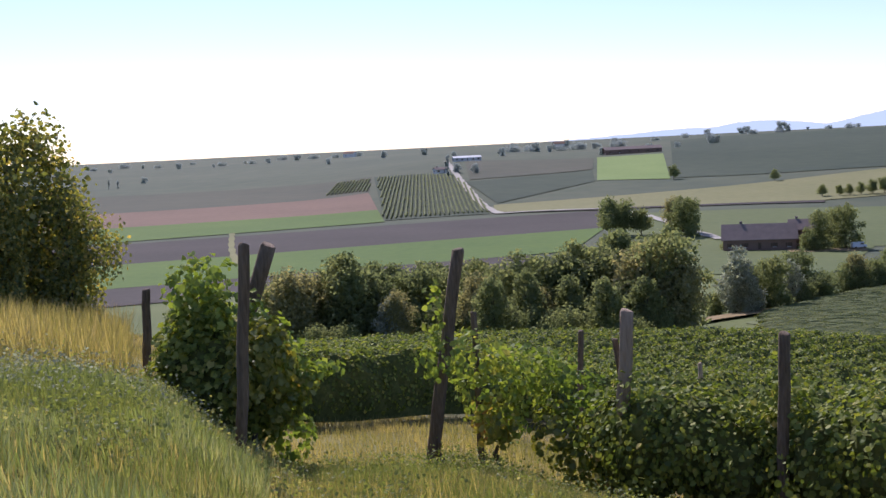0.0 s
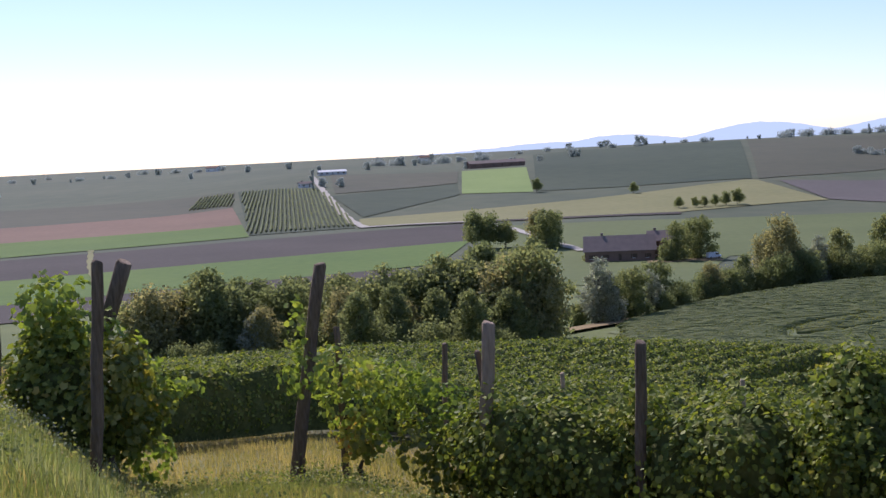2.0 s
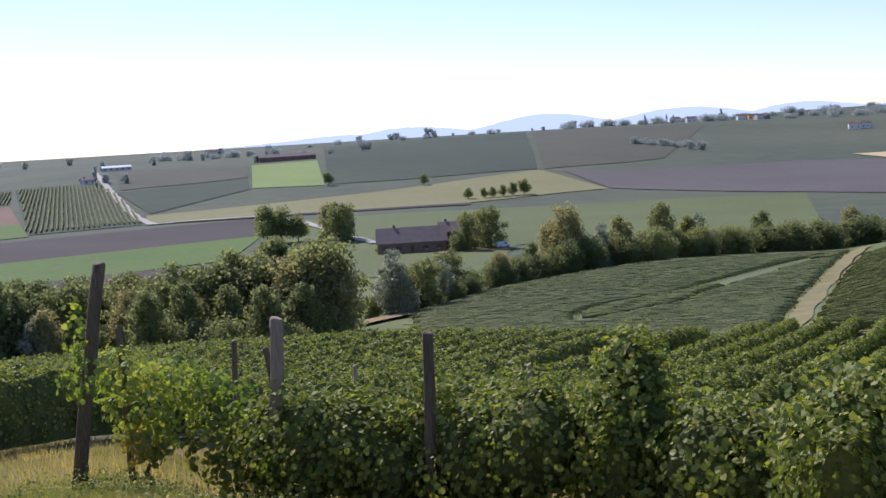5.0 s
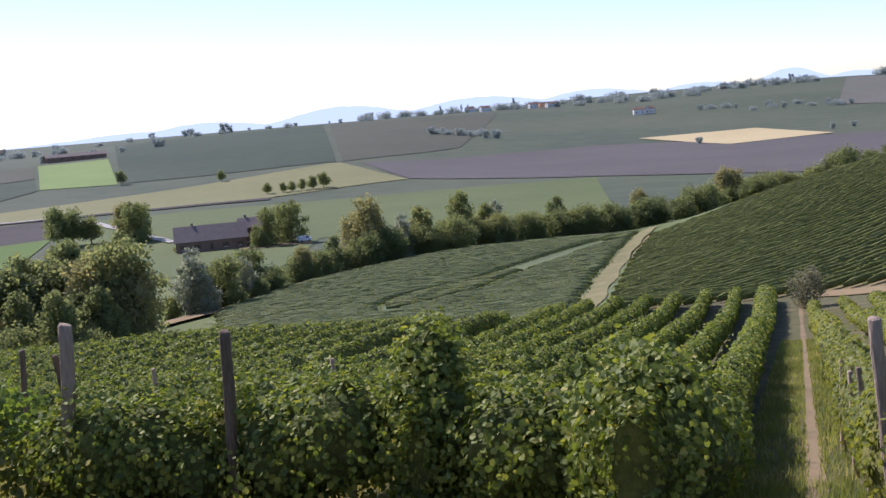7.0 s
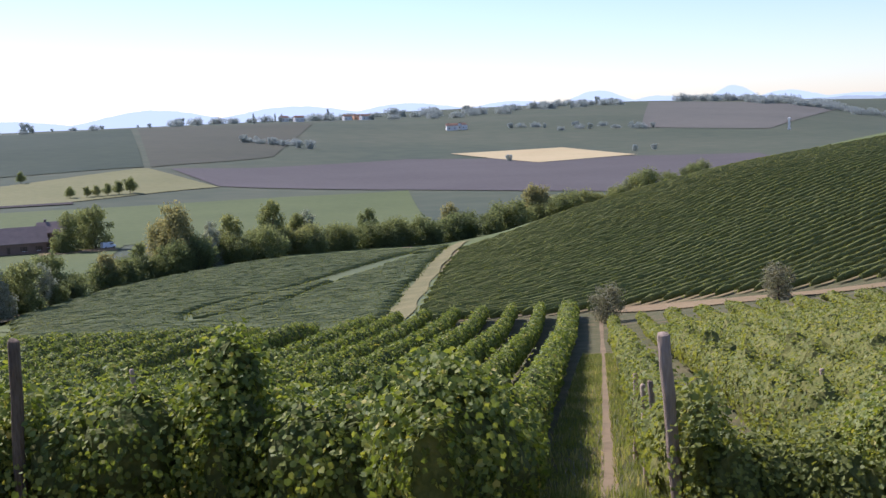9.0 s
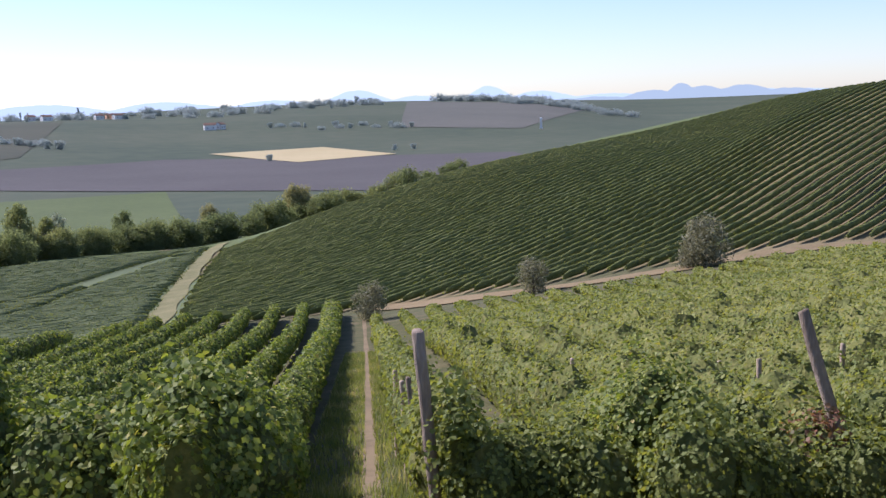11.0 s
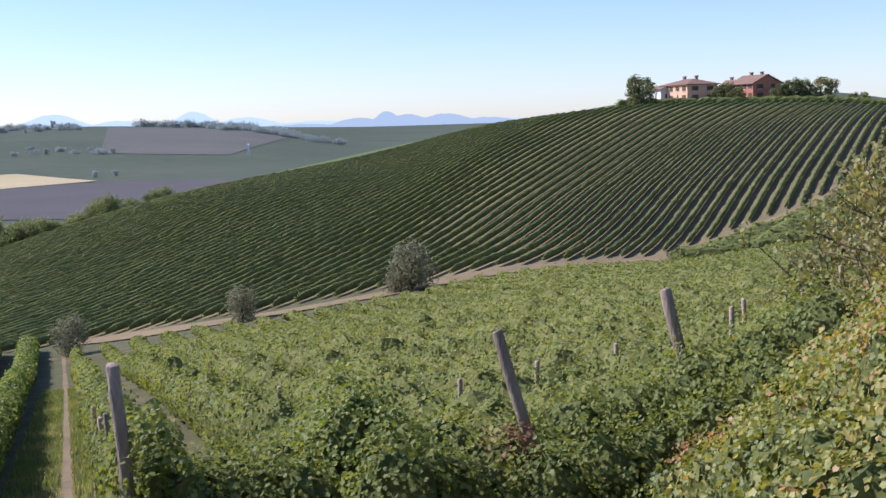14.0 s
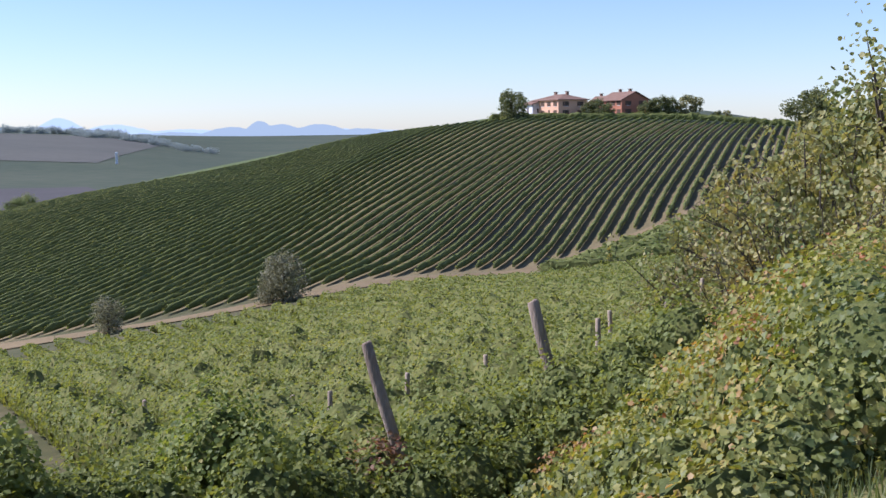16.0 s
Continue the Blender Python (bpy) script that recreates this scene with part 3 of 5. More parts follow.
def vine_row(s, base, side, height, half, seed, material, leaf_rates, label, group, leaf_material=None, rough=0.25, gaps=0.0, foot=0.25, wavy=1.0):
    """A trellised row: an uneven hedge-shaped core along the base line, and leaves over it. s: metres along; base: places on the ground; leaf_rates(r): leaves a metre, leaf size."""
    n, k = len(s), len(RING)
    g = np.random.default_rng(seed)
    h = height * (1 + wavy * 0.16 * wave(s, seed, 1.3) + wavy * 0.06 * g.normal(size=n))
    w = half * (1 + wavy * 0.22 * wave(s, seed + 1, 0.9) + wavy * 0.08 * g.normal(size=n))
    h0, half0 = h[0], w[0]
    taper = np.clip(np.minimum(s - s[0], s[-1] - s) / 0.9, 0.12, 1) ** 0.5
    h, w = h * (0.55 + 0.45 * taper), w * taper
    jog = wavy * 0.12 * wave(s, seed + 2, 1.7)
    j = 1 + rough * g.normal(size=(n, k)) * 0.5
    out = (RING[None, :, 0] * j * w[:, None] * 0.82 + jog[:, None])[..., None] * np.append(side, 0)
    up = foot + RING[None, :, 1] * (h[:, None] * 0.93 - foot) * (1 + (j - 1) * 0.3)
    v = base[:, None] + out
    v[..., 2] += up
    i, c = np.meshgrid(np.arange(n - 1), np.arange(k - 1), indexing="ij")
    f = np.stack([i * k + c, (i + 1) * k + c, (i + 1) * k + c + 1, i * k + c + 1], -1).reshape(-1, 4)
    ends = np.array([(0, 1, 7, 8), (1, 2, 6, 7), (2, 3, 5, 6)])
    f = np.concatenate([f, ends, ends[:, ::-1] + (n - 1) * k])
    row = new("vine_row")
    row.matrix_basis = Matrix.Translation(base[n // 2])
    tagged(row, label, "vine row", group)
    v = v - base[n // 2]
    # core in the darker tone, painted shade between the leaves
    under(new("canopy", grid_mesh("canopy", v.reshape(-1, 3), f, material)), row)
    r = np.hypot(base[:, 0], base[:, 1])
    rate, size = leaf_rates(r)
    ds = np.gradient(s)
    thin = np.where(wave(s, seed + 5, 2.2) < -0.55, 1 - gaps, 1.0)
    count = g.poisson(rate * ds * thin)
    idx = np.repeat(np.arange(n), count)
    m = len(idx)
    if m:
        a = g.uniform(-0.25 * math.pi, 1.25 * math.pi, m)
        q = np.sqrt(g.uniform(0.55, 1.15, m))
        x = np.cos(a) * w[idx] * q + jog[idx]
        mid = (h[idx] + foot) / 2
        z = mid + np.sin(a) * (h[idx] - foot) / 2 * q * 1.03
        spill = g.uniform(size=m) < 0.06
        z = np.where(spill, z + g.uniform(0, 0.3, m), z)
        ln = (g.uniform(-0.5, 0.5, m) * ds[idx])
        d = np.stack([side[1] * -1, side[0]])
        c3 = base[idx] + np.stack([side[0] * x + d[0] * ln, side[1] * x + d[1] * ln, z], 1)
        lean = np.stack([np.cos(a) * side[0], np.cos(a) * side[1], np.sin(a)], 1) * 0.9
        sz = size[idx] * g.uniform(0.65, 1.3, m)
        if r[0] < 18:
            e, q = g.uniform(0, 2 * math.pi, 420), np.sqrt(g.uniform(0, 1.2, 420))
            ex, ez, back = np.cos(e) * q * half0 * 0.9, foot + (h0 - foot) * (0.5 + 0.5 * np.sin(e) * q), g.uniform(-0.16, 0.3, 420)
            tip = base[0] + np.stack([side[0] * ex + d[0] * back, side[1] * ex + d[1] * back, ez], 1)
            c3, idx = np.concatenate([c3, tip]), np.concatenate([idx, np.zeros(420, int)])
            sz = np.concatenate([sz, size[0] * g.uniform(0.65, 1.3, 420)])
            lean = np.concatenate([lean, np.stack([np.cos(e) * side[0] * 0.4 - d[0] * 0.7, np.cos(e) * side[1] * 0.4 - d[1] * 0.7, np.sin(e) * 0.5], 1)])
        for near, far, form in ((0, 14.5, 2), (14.5, 18, 1), (18, 9999, 0)):
            pick = (r[idx] >= near) & (r[idx] < far)
            if pick.any():
                lv = new("leaves", leaf_mesh("leaves", c3[pick], sz[pick], leaf_material or material, 0.02, lean[pick] * 1.15, form))
                lv.location = -row.location
                tagged(under(lv, row), kind="stuff")
    for c in range(2, n, 4):
        if r[c] > 24 or foot < 0.2:
            continue
        bm = bmesh.new()
        q = base[c] - base[n // 2]
        e = g.normal(size=4) * 0.06
        tube(bm, [(q[0], q[1], q[2] - 0.15), (q[0] + e[0], q[1] + e[1], q[2] + 0.35), (q[0] + e[2], q[1] + e[3], q[2] + 0.85)], (0.045, 0.034, 0.026), 6, 0.15)
        under(part("stem", bm, BARK), row)
    return row


def runs(mask):
    """Unbroken stretches of a mask, as pairs of first and last."""
    e = np.flatnonzero(np.diff(np.concatenate([[0], mask.astype(int), [0]])))
    return [(a, b) for a, b in zip(e[::2], e[1::2]) if b - a > 4]


def near_rates(r):
    rate = np.interp(r, (8, 16, 24, 40, 70, 130), (820, 680, 340, 165, 78, 44))
    size = np.interp(r, (8, 16, 24, 40, 70, 130), (0.064, 0.068, 0.084, 0.122, 0.178, 0.24))
    return rate, size


TRACK_B = np.array((30, 40.5, 46, 52, 59, 66, 70.5, 75, 78, 81.5, 83.5, 86, 100))
TRACK_R = np.array((112, 114, 116, 112, 114.5, 124, 128, 143, 153, 178, 205, 240, 300.0))
ALONG, ACROSS = frame_of(ROW_BEARING)
HEADS = {-8.75: 12.9, -6.25: 12.0, -3.75: 11.6, -1.25: 10.2, 1.25: 12.4, 3.75: 11.8, 6.25: 14.2, 8.75: 14.2, 11.25: 14.0, 13.75: 14.0, 16.25: 14.0}
for _k in list(range(-26, 40)) + [-0.5 - _i for _i in range(1, 26)]:
    _p = 1.25 + 2.5 * _k
    if -15 < _p < -9 and _k == int(_k):
        continue
    _head = HEADS.get(_p, 11.0 + 0.3 * rng.normal() if _p < 0 else 9.0)
    if _k != int(_k):
        _head = 19.5 + 0.4 * rng.normal() - 0.06 * min(_p + 12, 0)
    _k = int(2 * _k) if _k != int(_k) else int(_k)
    _s = np.concatenate([np.arange(_head, 40, 0.28), np.arange(40, 150, 0.6)]) if _head < 40 else np.arange(_head, 150, 0.6)
    _fan = 1 + (0.013 if _p < 0 else 0.0) * np.maximum(_s - 18, 0)
    _b = _s[:, None] * ALONG + (_p * _fan)[:, None] * ACROSS
    _r, _az = np.hypot(_b[:, 0], _b[:, 1]), np.degrees(np.arctan2(_b[:, 0], _b[:, 1]))
    if _p < 0:
        _ok = (_az > -11) & (_r < np.interp(_az, (-15, 8, 14, 20, 36, 42.5), (114, 114, 118, 120, 118, 116)))
    else:
        _ok = (_az < 83) & (_r < np.interp(_az, TRACK_B, TRACK_R) - np.interp(_az, (70, 72, 76, 80), (11, 13, 22, 40)))
    for _a0, _a1 in runs(_ok):
        _g = np.concatenate([_b[_a0:_a1], land(_b[_a0:_a1, 0], _b[_a0:_a1, 1])[:, None]], 1)
        if _p < 0:
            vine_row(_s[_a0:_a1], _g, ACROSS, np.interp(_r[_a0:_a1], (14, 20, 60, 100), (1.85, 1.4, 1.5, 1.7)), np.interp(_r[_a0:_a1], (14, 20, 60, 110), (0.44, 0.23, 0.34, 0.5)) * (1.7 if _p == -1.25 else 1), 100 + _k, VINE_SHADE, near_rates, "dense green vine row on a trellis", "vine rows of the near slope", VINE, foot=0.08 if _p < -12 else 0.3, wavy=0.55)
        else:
            vine_row(_s[_a0:_a1], _g, ACROSS, np.interp(_r[_a0:_a1], (20, 60, 92), (1.75, 1.5, 1.0)), 0.62 if _p > 4 else 0.42, 300 + _k, WEED_SHADE, near_rates, "overgrown leafy vine row beside its posts", "overgrown vine rows", WEEDY_LIT, gaps=0.3)

# the long hill opposite
HALONG, HACROSS = frame_of(HILL_BEARING)
_q, _k = 20.0, 16
while _q > -215:
    _k -= 1
    _q -= np.interp(-_q, (-10, 5, 30, 60), (1.5, 1.65, 1.85, 1.75))
    _along, _across = frame_of(np.interp(-_q, (-20, 10, 45, 70, 120), (84.5, 83, 80.5, 77.5, 78.5)))
    _s = np.arange(40, 400, 1.5)
    _b = 100 * HALONG + _q * HACROSS + (_s[:, None] - 100) * _along
    _r, _az = np.hypot(_b[:, 0], _b[:, 1]), np.degrees(np.arctan2(_b[:, 0], _b[:, 1]))
    _ok = (_r > np.interp(_az, TRACK_B, TRACK_R) + 4.3) & (_az > np.interp(_r, (128, 160, 205, 262, 300), (33.5, 34.1, 34.9, 36.1, 36.6))) & (_az < 86)
    _ok &= _r < np.interp(_az, (36, 42, 50, 58, 64, 71, 75, 86), (252, 262, 282, 312, 335, 345, 345, 345))
    for _a0, _a1 in runs(_ok):
        _g = np.concatenate([_b[_a0:_a1], land(_b[_a0:_a1, 0], _b[_a0:_a1, 1])[:, None]], 1)
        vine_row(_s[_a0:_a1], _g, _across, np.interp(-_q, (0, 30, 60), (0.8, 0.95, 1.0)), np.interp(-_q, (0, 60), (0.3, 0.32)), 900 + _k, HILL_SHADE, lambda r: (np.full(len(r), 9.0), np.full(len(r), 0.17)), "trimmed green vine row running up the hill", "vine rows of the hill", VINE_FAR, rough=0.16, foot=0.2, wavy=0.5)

# the haze-tinted block beyond the gully, and the small block at the foot of the hill
MALONG, MACROSS = frame_of(112)
BAND_B, BAND_NEAR, BAND_FAR = (22.5, 24, 27.5, 31, 34.2), (158, 164, 177, 213, 252), (172, 183, 194, 224, 264)
for _k in range(53, 138):
    _q = -2.1 * _k
    _s = np.arange(-120, 120, 1.2)
    _b = _s[:, None] * MALONG + _q * MACROSS
    _r, _az = np.hypot(_b[:, 0], _b[:, 1]), np.degrees(np.arctan2(_b[:, 0], _b[:, 1]))
    _ok = (_az > np.interp(_r, (105, 150, 205, 235, 300), (18, 14.4, 14.6, 19.0, 36))) & (_az < np.interp(_r, (105, 128, 160, 205, 262, 300), (31.6, 32.0, 32.8, 34.0, 35.2, 35.5))) & (_r > np.interp(_az, (14, 34), (160, 108)))
    _ok &= _r < np.interp(_az, (14, 19.5, 27, 35.5), (206, 236, 255, 275))
    _gold_band = (_az > 22.5) & (_r > np.interp(_az, BAND_B, BAND_NEAR)) & (_r < np.interp(_az, BAND_B, BAND_FAR))
    for _mask, _leafy, _words in ((_ok & ~_gold_band, HAZED_VINE, "vine row beyond the gully, haze in its blue-green"), (_ok & _gold_band, BAND_VINE, "yellow-green vine row among the haze-tinted rows")):
        for _a0, _a1 in runs(_mask):
            _g = np.concatenate([_b[_a0:_a1], land(_b[_a0:_a1, 0], _b[_a0:_a1, 1])[:, None]], 1)
            vine_row(_s[_a0:_a1], _g, MACROSS, 0.95, 0.5, 900 + _k, HAZED_SHADE, lambda r: (np.full(len(r), 12.0), np.full(len(r), 0.2)), _words, "vine rows beyond the gully", _leafy, wavy=0.4)
PALONG, PACROSS = frame_of(168)
for _k in range(0, 16):
    _q = -(122 + 2.5 * _k)
    _s = np.arange(-60, 90, 0.9)
    _b = _s[:, None] * PALONG + _q * PACROSS
    _r, _az = np.hypot(_b[:, 0], _b[:, 1]), np.degrees(np.arctan2(_b[:, 0], _b[:, 1]))
    _ok = (_az > 71.3) & (_az < 84) & (_r < np.interp(_az, TRACK_B, TRACK_R) - 3.5) & (_r > np.interp(_az, (70, 72, 76, 80), (124, 124, 124, 126)))
    for _a0, _a1 in runs(_ok):
        _g = np.concatenate([_b[_a0:_a1], land(_b[_a0:_a1, 0], _b[_a0:_a1, 1])[:, None]], 1)
        vine_row(_s[_a0:_a1], _g, PACROSS, 1.6, 0.6, 1100 + _k, HILL_SHADE, lambda r: (np.full(len(r), 12.0), np.full(len(r), 0.36)), "short green vine row below the track", "vine rows below the track", VINE_FAR)

# clipped hedge along the brow of the hill, beside the houses
_hb = np.radians(np.linspace(69.0, 85.5, 110))
_hr = np.interp(np.degrees(_hb), (69, 75, 85.5), (347, 349, 346))
_hx, _hy = _hr * np.sin(_hb), _hr * np.cos(_hb)
_hs = np.arange(110) * 0.92
_row = vine_row(_hs, np.stack([_hx, _hy, land(_hx, _hy)], 1), np.array((0.94, 0.33)), 1.9, 0.9, 1500, HILL_SHADE, lambda r: (np.full(len(r), 14.0), np.full(len(r), 0.4)), "clipped dark hedge below the hilltop houses", "hedges", VINE_FAR, foot=0.05)
_row.name = "hedge"
tagged(_row, category="hedge")

# striped vineyard on the far rise, rows running away from the valley
FALONG, FACROSS = frame_of(-1.0)
for _k in range(-26, 18):
    _q = 2.6 * _k - 3
    _s = np.arange(600, 1010, 7.0)
    _b = _s[:, None] * FALONG + _q * FACROSS
    _r, _az = np.hypot(_b[:, 0], _b[:, 1]), np.degrees(np.arctan2(_b[:, 0], _b[:, 1]))
    _ok = (_r > np.interp(_az, (-6, -3.15, -3.1, 2), (860, 850, 626, 640))) & (_r < np.interp(_az, (-6, -3.4, 0.4, 2.1), (990, 990, 935, 650))) & ((_az < -3.6) | (_az > -3.25))
    for _a0, _a1 in runs(_ok):
        _g = np.concatenate([_b[_a0:_a1], land(_b[_a0:_a1, 0], _b[_a0:_a1, 1])[:, None] + 0.35], 1)
        vine_row(_s[_a0:_a1], _g, FACROSS, 1.6, 0.65, 1700 + _k, HAZED_SHADE, lambda r: (np.full(len(r), 0.5), np.full(len(r), 0.6)), "distant vine row in a striped vineyard", "distant vine rows", HAZED_VINE, rough=0.3)

# ---- trees ----


def tree(height, width, leaf_material, leaves=2200, leaf=0.5, lobes=16, low=0.12, seed=1, narrow=1.0, name="tree"):
    """A broadleaf tree standing at the origin: a tapered trunk with limbs, and a crown of many leaf clumps in lobes of uneven size."""
    g = np.random.default_rng(seed)
    root = new(name)
    cs, rs = [], []
    for i in range(lobes):
        t = (i + 0.5) / lobes
        z = height * (low + (0.93 - low) * t)
        oval = math.sqrt(max(0.06, 1 - ((t - 0.48) / 0.56) ** 2))
        spread = width * 0.5 * oval ** narrow * g.uniform(0.2, 0.9)
        z += height * g.uniform(-0.05, 0.05)
        a = i * 2.4 + g.uniform(-0.6, 0.6)
        cs.append((spread * math.cos(a), spread * math.sin(a), z))
        rs.append(width * g.uniform(0.09, 0.24) * (1.0 - 0.15 * t))
    cs, rs = np.array(cs), np.array(rs)
    bm = bmesh.new()
    r0 = height * 0.017 + 0.03
    bend = width * 0.05
    tube(bm, [(0, 0, -0.3), (bend * 0.3, 0, height * 0.2), (bend, bend * 0.5, height * 0.5), (0, bend, height * 0.88)], (r0 * 1.3, r0, r0 * 0.6, r0 * 0.12), 7, 0.08)
    part("trunk", bm, BARK, root, smooth=True)
    for c in cs[1::(2 if lobes < 30 else 4)]:
        bm = bmesh.new()
        z0 = max(height * 0.1, c[2] * 0.62)
        tube(bm, [(bend * 0.4, bend * 0.2, z0), (c[0] * 0.5, c[1] * 0.5, z0 + (c[2] - z0) * 0.6), tuple(c)], (r0 * 0.4, r0 * 0.25, r0 * 0.06), 5)
        part("limb", bm, BARK, root)
    pick = g.choice(lobes, leaves, p=rs**2 / (rs**2).sum())
    d = g.normal(size=(leaves, 3))
    d /= np.linalg.norm(d, axis=1, keepdims=True)
    q = g.uniform(0.15, 1.4, leaves) ** 0.8
    p = cs[pick] + d * (rs[pick] * q)[:, None] * np.array((1, 1, 0.9 if narrow == 1 else 1.3))
    p[:, 2] = np.maximum(p[:, 2], height * 0.03)
    tagged(under(new("crown", leaf_mesh("crown", p, leaf * g.uniform(0.55, 1.35, leaves), leaf_material, 0.1, d * 0.3)), root), kind="stuff")
    return root


def plant(kind, places, label, category, group):
    """Stands copies of a tree at (bearing, distance, scale) places."""
    for i, (b, r, k) in enumerate(places):
        x, y = at(b, r)
        m = Matrix.Translation((x, y, float(land(x, y)) - 0.1)) @ Matrix.Rotation(random.uniform(0, 6.28), 4, "Z") @ Matrix.Diagonal((k * random.uniform(0.85, 1.15), k * random.uniform(0.85, 1.15), k, 1))
        ob = kind if i == 0 else copy_thing(kind, m)
        if i == 0:
            kind.matrix_basis = m
        else:
            ob.matrix_basis = m
        tagged(ob, label, category, group)


def line(b0, r0, b1, r1, n, k0, k1, jb=0.4, jr=8):
    return [(b0 + (b1 - b0) * t + random.uniform(-jb, jb), r0 + (r1 - r0) * t + random.uniform(-jr, jr), random.uniform(k0, k1)) for t in ((i + 0.5) / n for i in range(n))]


# heights of the templates are 10 m, scaled in place
_round = tree(10, 8.0, WOODS, 6200, 0.27, 30, 0.05, 11)
_tall = tree(10, 5.6, WOODS, 6000, 0.28, 44, 0.06, 12, 0.8)
_orchard = tree(10, 11, WOODS, 3600, 0.4, 20, 0.28, 19)
_gold = tree(10, 6.2, WOODS_YELLOW, 6000, 0.28, 44, 0.08, 13, 0.9)
_grey = tree(10, 6.5, SILVER, 4600, 0.33, 30, 0.05, 14)
_bush = tree(10, 13, WOODS, 5000, 0.45, 30, 0.02, 15, name="bush")
_far = tree(10, 11, HAZED_WOODS, 700, 1.0, 12, 0.03, 16)
_grove = tree(10, 34, HAZED_WOODS, 1200, 1.5, 22, 0.02, 18, name="grove")
_spire = tree(10, 2.6, HAZED_WOODS, 600, 0.6, 14, 0.02, 17, 0.8, name="cypress")

plant(_round, line(-9.5, 178, 2, 188, 8, 1.05, 1.45) + line(1.5, 178, 6, 184, 4, 1.2, 1.5) + line(6, 175, 10.9, 182, 5, 1.45, 1.75) + line(-13.5, 190, -10, 185, 3, 0.55, 0.85) + [(11.25, 462, 1.6), (11.6, 470, 1.4)] + [(17.4, 395, 1.35), (18.6, 400, 1.5), (18.0, 410, 1.2)] + line(13.6, 214, 17.5, 226, 3, 0.8, 1.0), "broad dark green tree of the valley belt", "tree", "valley belt trees")
plant(_tall, line(-9, 188, 5, 190, 8, 1.15, 1.55, 1.0) + line(6, 186, 10.5, 188, 4, 1.5, 1.8, 0.5) + line(2, 164, 10.5, 168, 6, 0.9, 1.2, 0.8) + [(-5.2, 176, 1.52), (-4.7, 178, 1.4), (20.5, 252, 0.8), (24.8, 268, 1.1), (26.8, 284, 1.35), (28.0, 290, 1.0), (31.4, 310, 1.05)], "tall slender green tree of the valley belt", "tree", "valley belt trees")
plant(_orchard, [(7.85, 468, 1.5), (8.5, 472, 1.35), (9.3, 470, 1.05), (15.5, 803, 0.75), (10.9, 850, 0.95), (17.6, 690, 0.65), (18.35, 692, 0.6), (18.8, 694, 0.62), (19.3, 697, 0.68), (19.8, 700, 0.78), (20.3, 704, 0.9)], "round-crowned tree standing in the valley fields", "tree", "field trees")
plant(_gold, [(10.3, 174, 1.4), (10.9, 172, 1.3), (9.4, 176, 1.5), (-7.9, 174, 1.3), (-7.0, 177, 1.25), (-2.6, 172, 0.9), (1.2, 174, 1.1), (4.2, 172, 0.95), (22.2, 258, 1.5), (21.6, 262, 1.2), (18.9, 240, 0.75), (35.4, 325, 1.05), (39.4, 335, 1.2), (39.9, 338, 1.1), (10.9, 474, 1.5)], "yellowing tree among the valley trees", "tree", "valley belt trees")
plant(_grey, [(-3, 172, 0.8), (13.6, 210, 1.15), (14.4, 208, 0.7), (23.8, 262, 0.95), (28.3, 292, 1.0), (44.5, 345, 0.8), (43.8, 345, 0.75), (16.2, 222, 0.8)], "silvery grey-green willow by the stream", "tree", "stream willows")
plant(_bush, line(-12, 172, 11, 165, 15, 0.4, 0.75) + line(14.2, 212, 20, 246, 9, 0.35, 0.55, 0.5, 5) + line(19, 244, 27, 276, 15, 0.4, 0.72, 0.4, 5) + line(26, 276, 36, 312, 20, 0.42, 0.72, 0.4, 6) + line(35, 315, 48, 352, 16, 0.5, 0.8, 0.4, 6) + [(12.6, 212, 0.38), (17.0, 392, 0.6), (13.2, 402, 0.3), (23.0, 268, 0.6), (15.2, 228, 0.5)], "dense rounded bush of the hedgerow", "bush", "hedgerow bushes")
plant(_far, [(b, r, 0.72 * k) for b, r, k in line(-16, 1900, -6, 1900, 7, 0.6, 1.7, 0.8, 200) + line(-6, 1500, 4, 1300, 5, 0.5, 1.4, 0.7, 100) + line(3, 1350, 9, 1500, 8, 0.5, 1.6, 0.5, 80) + line(7, 1150, 12, 1250, 3, 0.8, 1.1, 0.3, 20) + line(12, 1700, 22, 1750, 10, 0.5, 1.5, 0.6, 60) + line(25.5, 1250, 29.2, 1150, 6, 0.7, 1.3, 0.2, 20) + line(22, 1700, 32, 1900, 9, 0.6, 1.8, 0.6, 120) + line(32, 1950, 44, 2300, 16, 0.7, 2.0, 0.6, 150) + line(38, 1500, 46, 1500, 6, 0.6, 1.2, 0.5, 30) + line(44, 620, 47, 600, 4, 0.7, 1.1, 0.3, 20) + [(38.3, 985, 0.8), (12.7, 1300, 1.4), (12.9, 1310, 1.2), (44.3, 1100, 0.8), (45.2, 1120, 0.7), (15.85, 1650, 2.0), (0.6, 960, 1.1), (1.5, 950, 1.1), (-14.2, 1300, 0.9)]], "distant tree on the rise, haze in its grey-green", "tree", "distant trees")
plant(_spire, [(0.15, 930, 1.7), (29.7, 1900, 1.9), (27.2, 1900, 1.4), (27.5, 1900, 1.3), (-15.8, 1200, 0.9), (-15.4, 1210, 0.8), (26.2, 1700, 1.5), (37, 2000, 1.3)], "slim cypress on the rise, haze in its grey-green", "tree", "distant cypresses")

